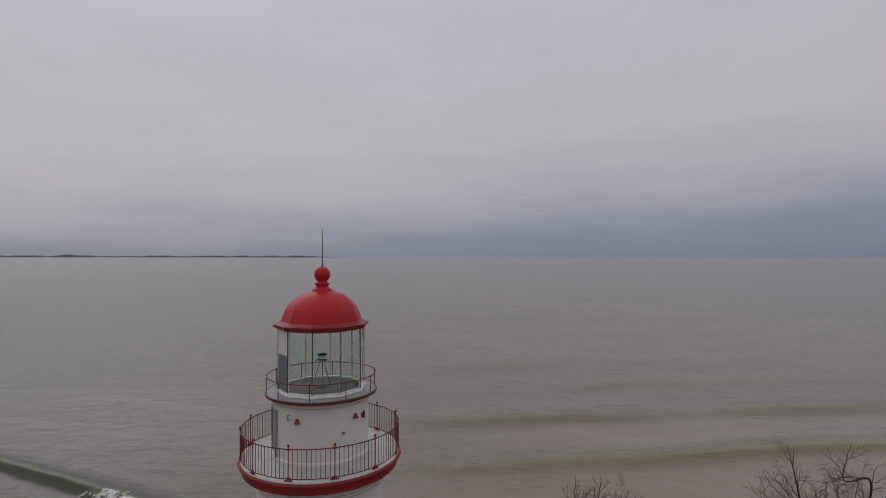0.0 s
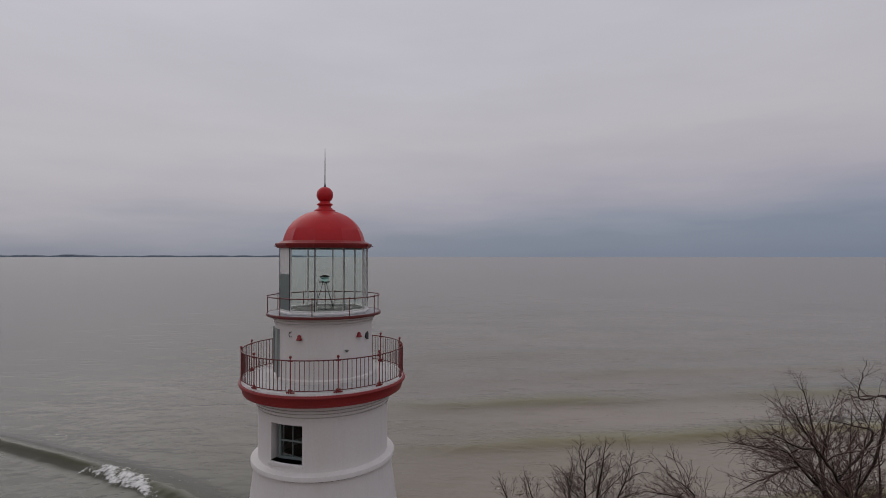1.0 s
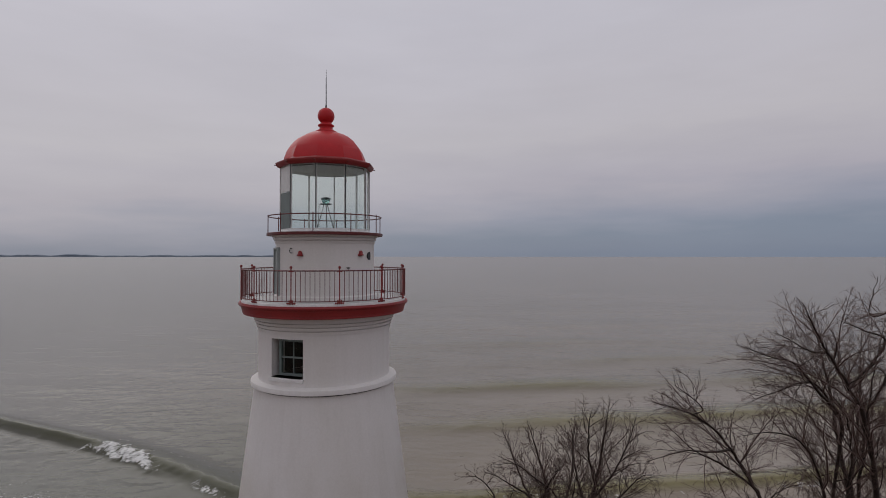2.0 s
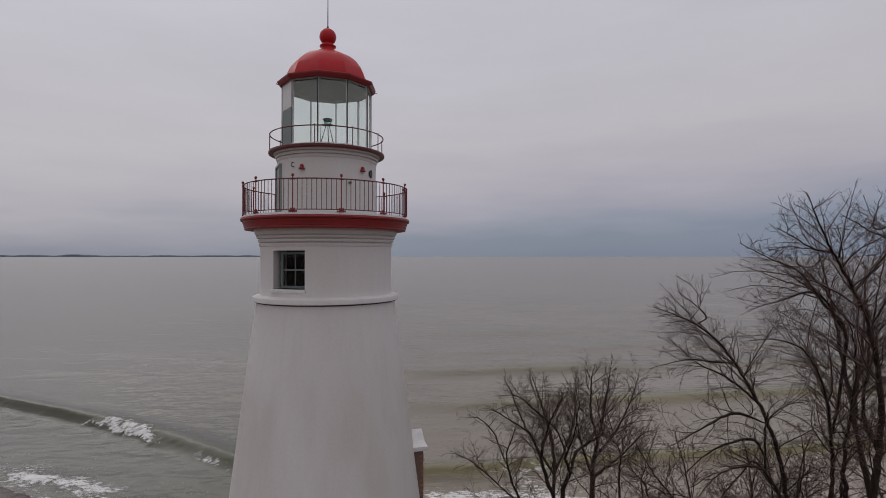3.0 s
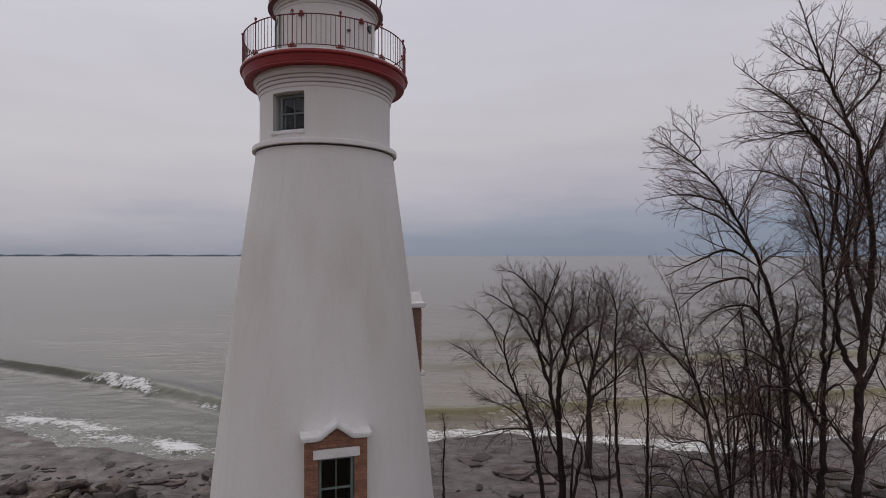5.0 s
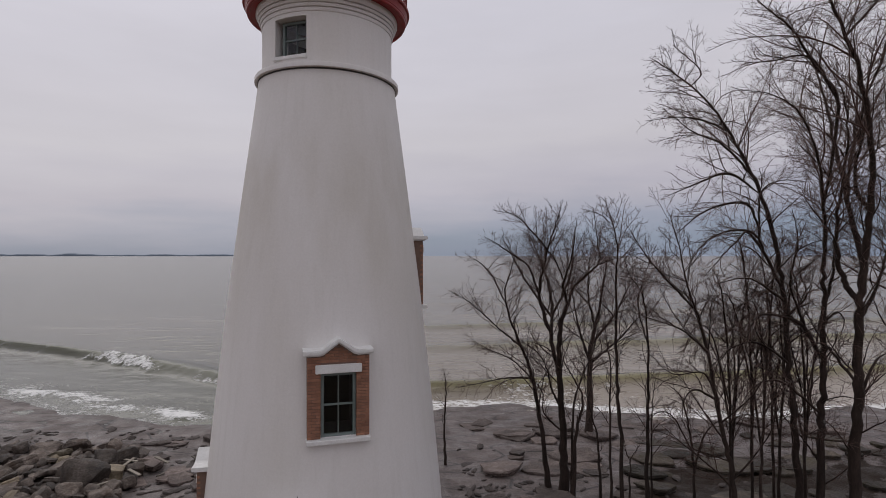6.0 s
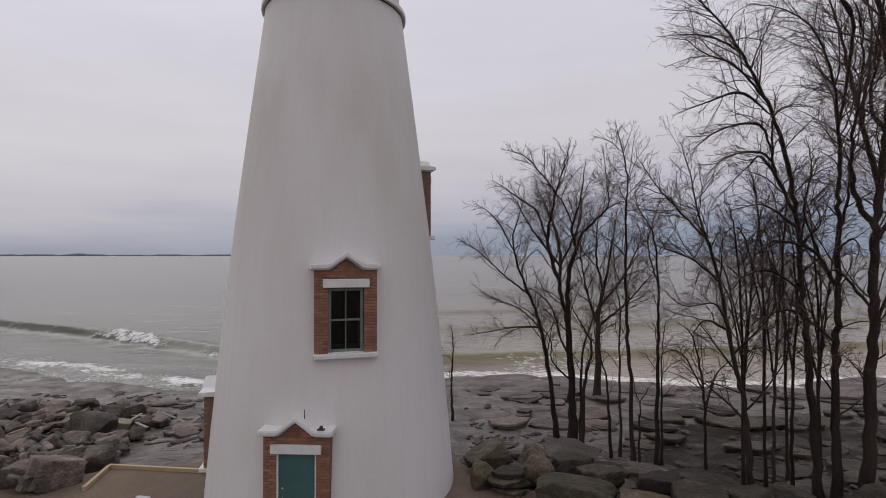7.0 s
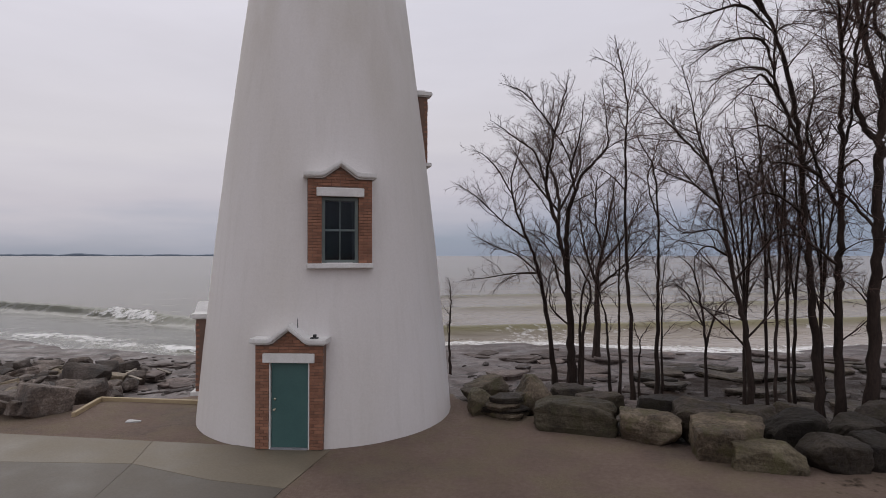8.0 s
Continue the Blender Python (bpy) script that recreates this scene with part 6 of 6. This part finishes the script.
bare_tree(TALL, [[(15.55, -0.8, -0.4, 0.195), (15.63, -0.86, 1.96, 0.163), (15.65, -0.97, 4.15, 0.143), (15.59, -1.12, 6.13, 0.125), (15.51, -1.32, 7.78, 0.109), (15.48, -1.56, 9.29, 0.094), (15.43, -1.85, 10.96, 0.08), (15.16, -2.18, 12.62, 0.067), (14.6, -2.55, 13.96, 0.054), (13.88, -2.96, 14.92, 0.041), (13.15, -3.41, 15.69, 0.029), (12.48, -3.9, 16.38, 0.017), (11.87, -4.4, 17.03, 0.006)],
                 [(15.56, -1, 7.73, 0.1), (15.3, -1.03, 8.22, 0.077), (15.04, -1.09, 9.02, 0.062), (14.97, -1.18, 10.07, 0.049), (15.1, -1.3, 11.37, 0.037), (15.11, -1.45, 12.72, 0.026), (14.81, -1.61, 13.74, 0.016), (14.21, -1.8, 14.38, 0.006)],
                 [(14.31, -2.6, 14.97, 0.05), (15.01, -2.77, 15.83, 0.03), (14.17, -3.18, 16.22, 0.017), (13.08, -3.8, 16.57, 0.006)],
                 [(15.65, -1.2, 10.47, 0.08), (15.54, -1.13, 11, 0.053), (15.74, -1.01, 12.36, 0.035), (16.19, -0.83, 14.41, 0.02), (16.78, -0.6, 16.29, 0.006)],
                 [(15.72, -1.4, 13.81, 0.06), (16.22, -1.37, 14.88, 0.04), (16.58, -1.29, 16.41, 0.027), (15.87, -1.16, 16.38, 0.016), (16.22, -1, 17.46, 0.006)],
                 [(13.1, -3.4, 15.66, 0.028), (12.65, -3.46, 15.76, 0.018), (12.04, -3.59, 16.08, 0.012), (11.59, -3.8, 16.25, 0.006)],
                 [(15.81, -0.9, 7.06, 0.07), (16.34, -0.86, 8.19, 0.041), (16.84, -0.76, 9.81, 0.022), (17.2, -0.6, 11.53, 0.006)],
                 [(15.55, -1.2, 8.6, 0.08), (15.75, -0.3, 11.5, 0.06), (15.95, 0.8, 14.4, 0.035), (16, 1.7, 16.4, 0.006)],
                 [(15.7, -0.5, 10.6, 0.06), (16.6, 0.3, 13, 0.04), (17.4, 1.2, 15.5, 0.006)],
                 [(15.6, -0.9, 4.6, 0.05), (16.4, -0.6, 5.8, 0.035), (17.2, -0.4, 6.2, 0.006)],
                 [(15.55, -1, 5.4, 0.045), (14.9, -0.7, 6.4, 0.03), (14.4, -0.6, 6.2, 0.006)]],
          24, 0.50, 2.1, 0.16, lift=0.005, fine=0.9)
bare_tree(TALL, [[(18.6, 0.8, -0.5, 0.24), (18.4, 0.8, 4.0, 0.19), (18.0, 0.6, 9.0, 0.11), (17.6, 0.4, 14.6, 0.012)]], 25, 0.6, 2.6, 0.3)
# tangled brush between the tall trunks
BRUSH = ((13.0, 0.9, 9.0, -0.35), (13.6, 0.3, 10.1, 0.25), (13.9, 1.3, 10.3, -0.35), (14.4, 0.7, 10.5, 0.3), (14.9, 1.8, 9.8, -0.4), (15.7, 1.5, 8.6, 0.4), (13.4, 1.7, 9.4, 0.35), (12.4, 2.2, 4.8, -0.5), (15.2, 0.6, 9.2, -0.35))
for k, (x, y, h, lean) in enumerate(BRUSH):
    bare_tree("tangled leafless bush of thin arching stems on the rocks", [
        [(x, y, -0.8, 0.055), (x + lean * 0.1, y, h * 0.25, 0.045), (x + lean * 0.5, y - 0.2, h * 0.6, 0.034), (x + lean * 1.2, y - 0.3, h * 0.86, 0.022), (x + lean * 2.2, y - 0.4, h * 0.96, 0.006)],
        [(x + lean * 0.15, y, h * 0.3, 0.034), (x - lean * 0.8, y + 0.2, h * 0.55, 0.026), (x - lean * 2.2, y + 0.3, h * 0.66, 0.016), (x - lean * 3.4, y + 0.3, h * 0.56, 0.006)],
        [(x + lean * 0.3, y, h * 0.45, 0.03), (x + lean * 0.9 - 0.4, y - 0.2, h * 0.72, 0.022), (x + lean - 1.0, y - 0.3, h * 0.74, 0.014), (x + lean - 1.5, y - 0.4, h * 0.6, 0.006)]],
        40 + k, 0.34, 1.7, 0.44, lift=-0.02, fine=0.8, twig=0.0056, group="bare bushes on the shore", category="bush")
bare_tree(THIN, [[(3.6, 9.0, -1.2, 0.06), (3.5, 9.0, 0.8, 0.045), (3.6, 9.0, 2.4, 0.03), (3.5, 9.0, 3.6, 0.006)]], 60, 0.3, 1.2, 0.4)
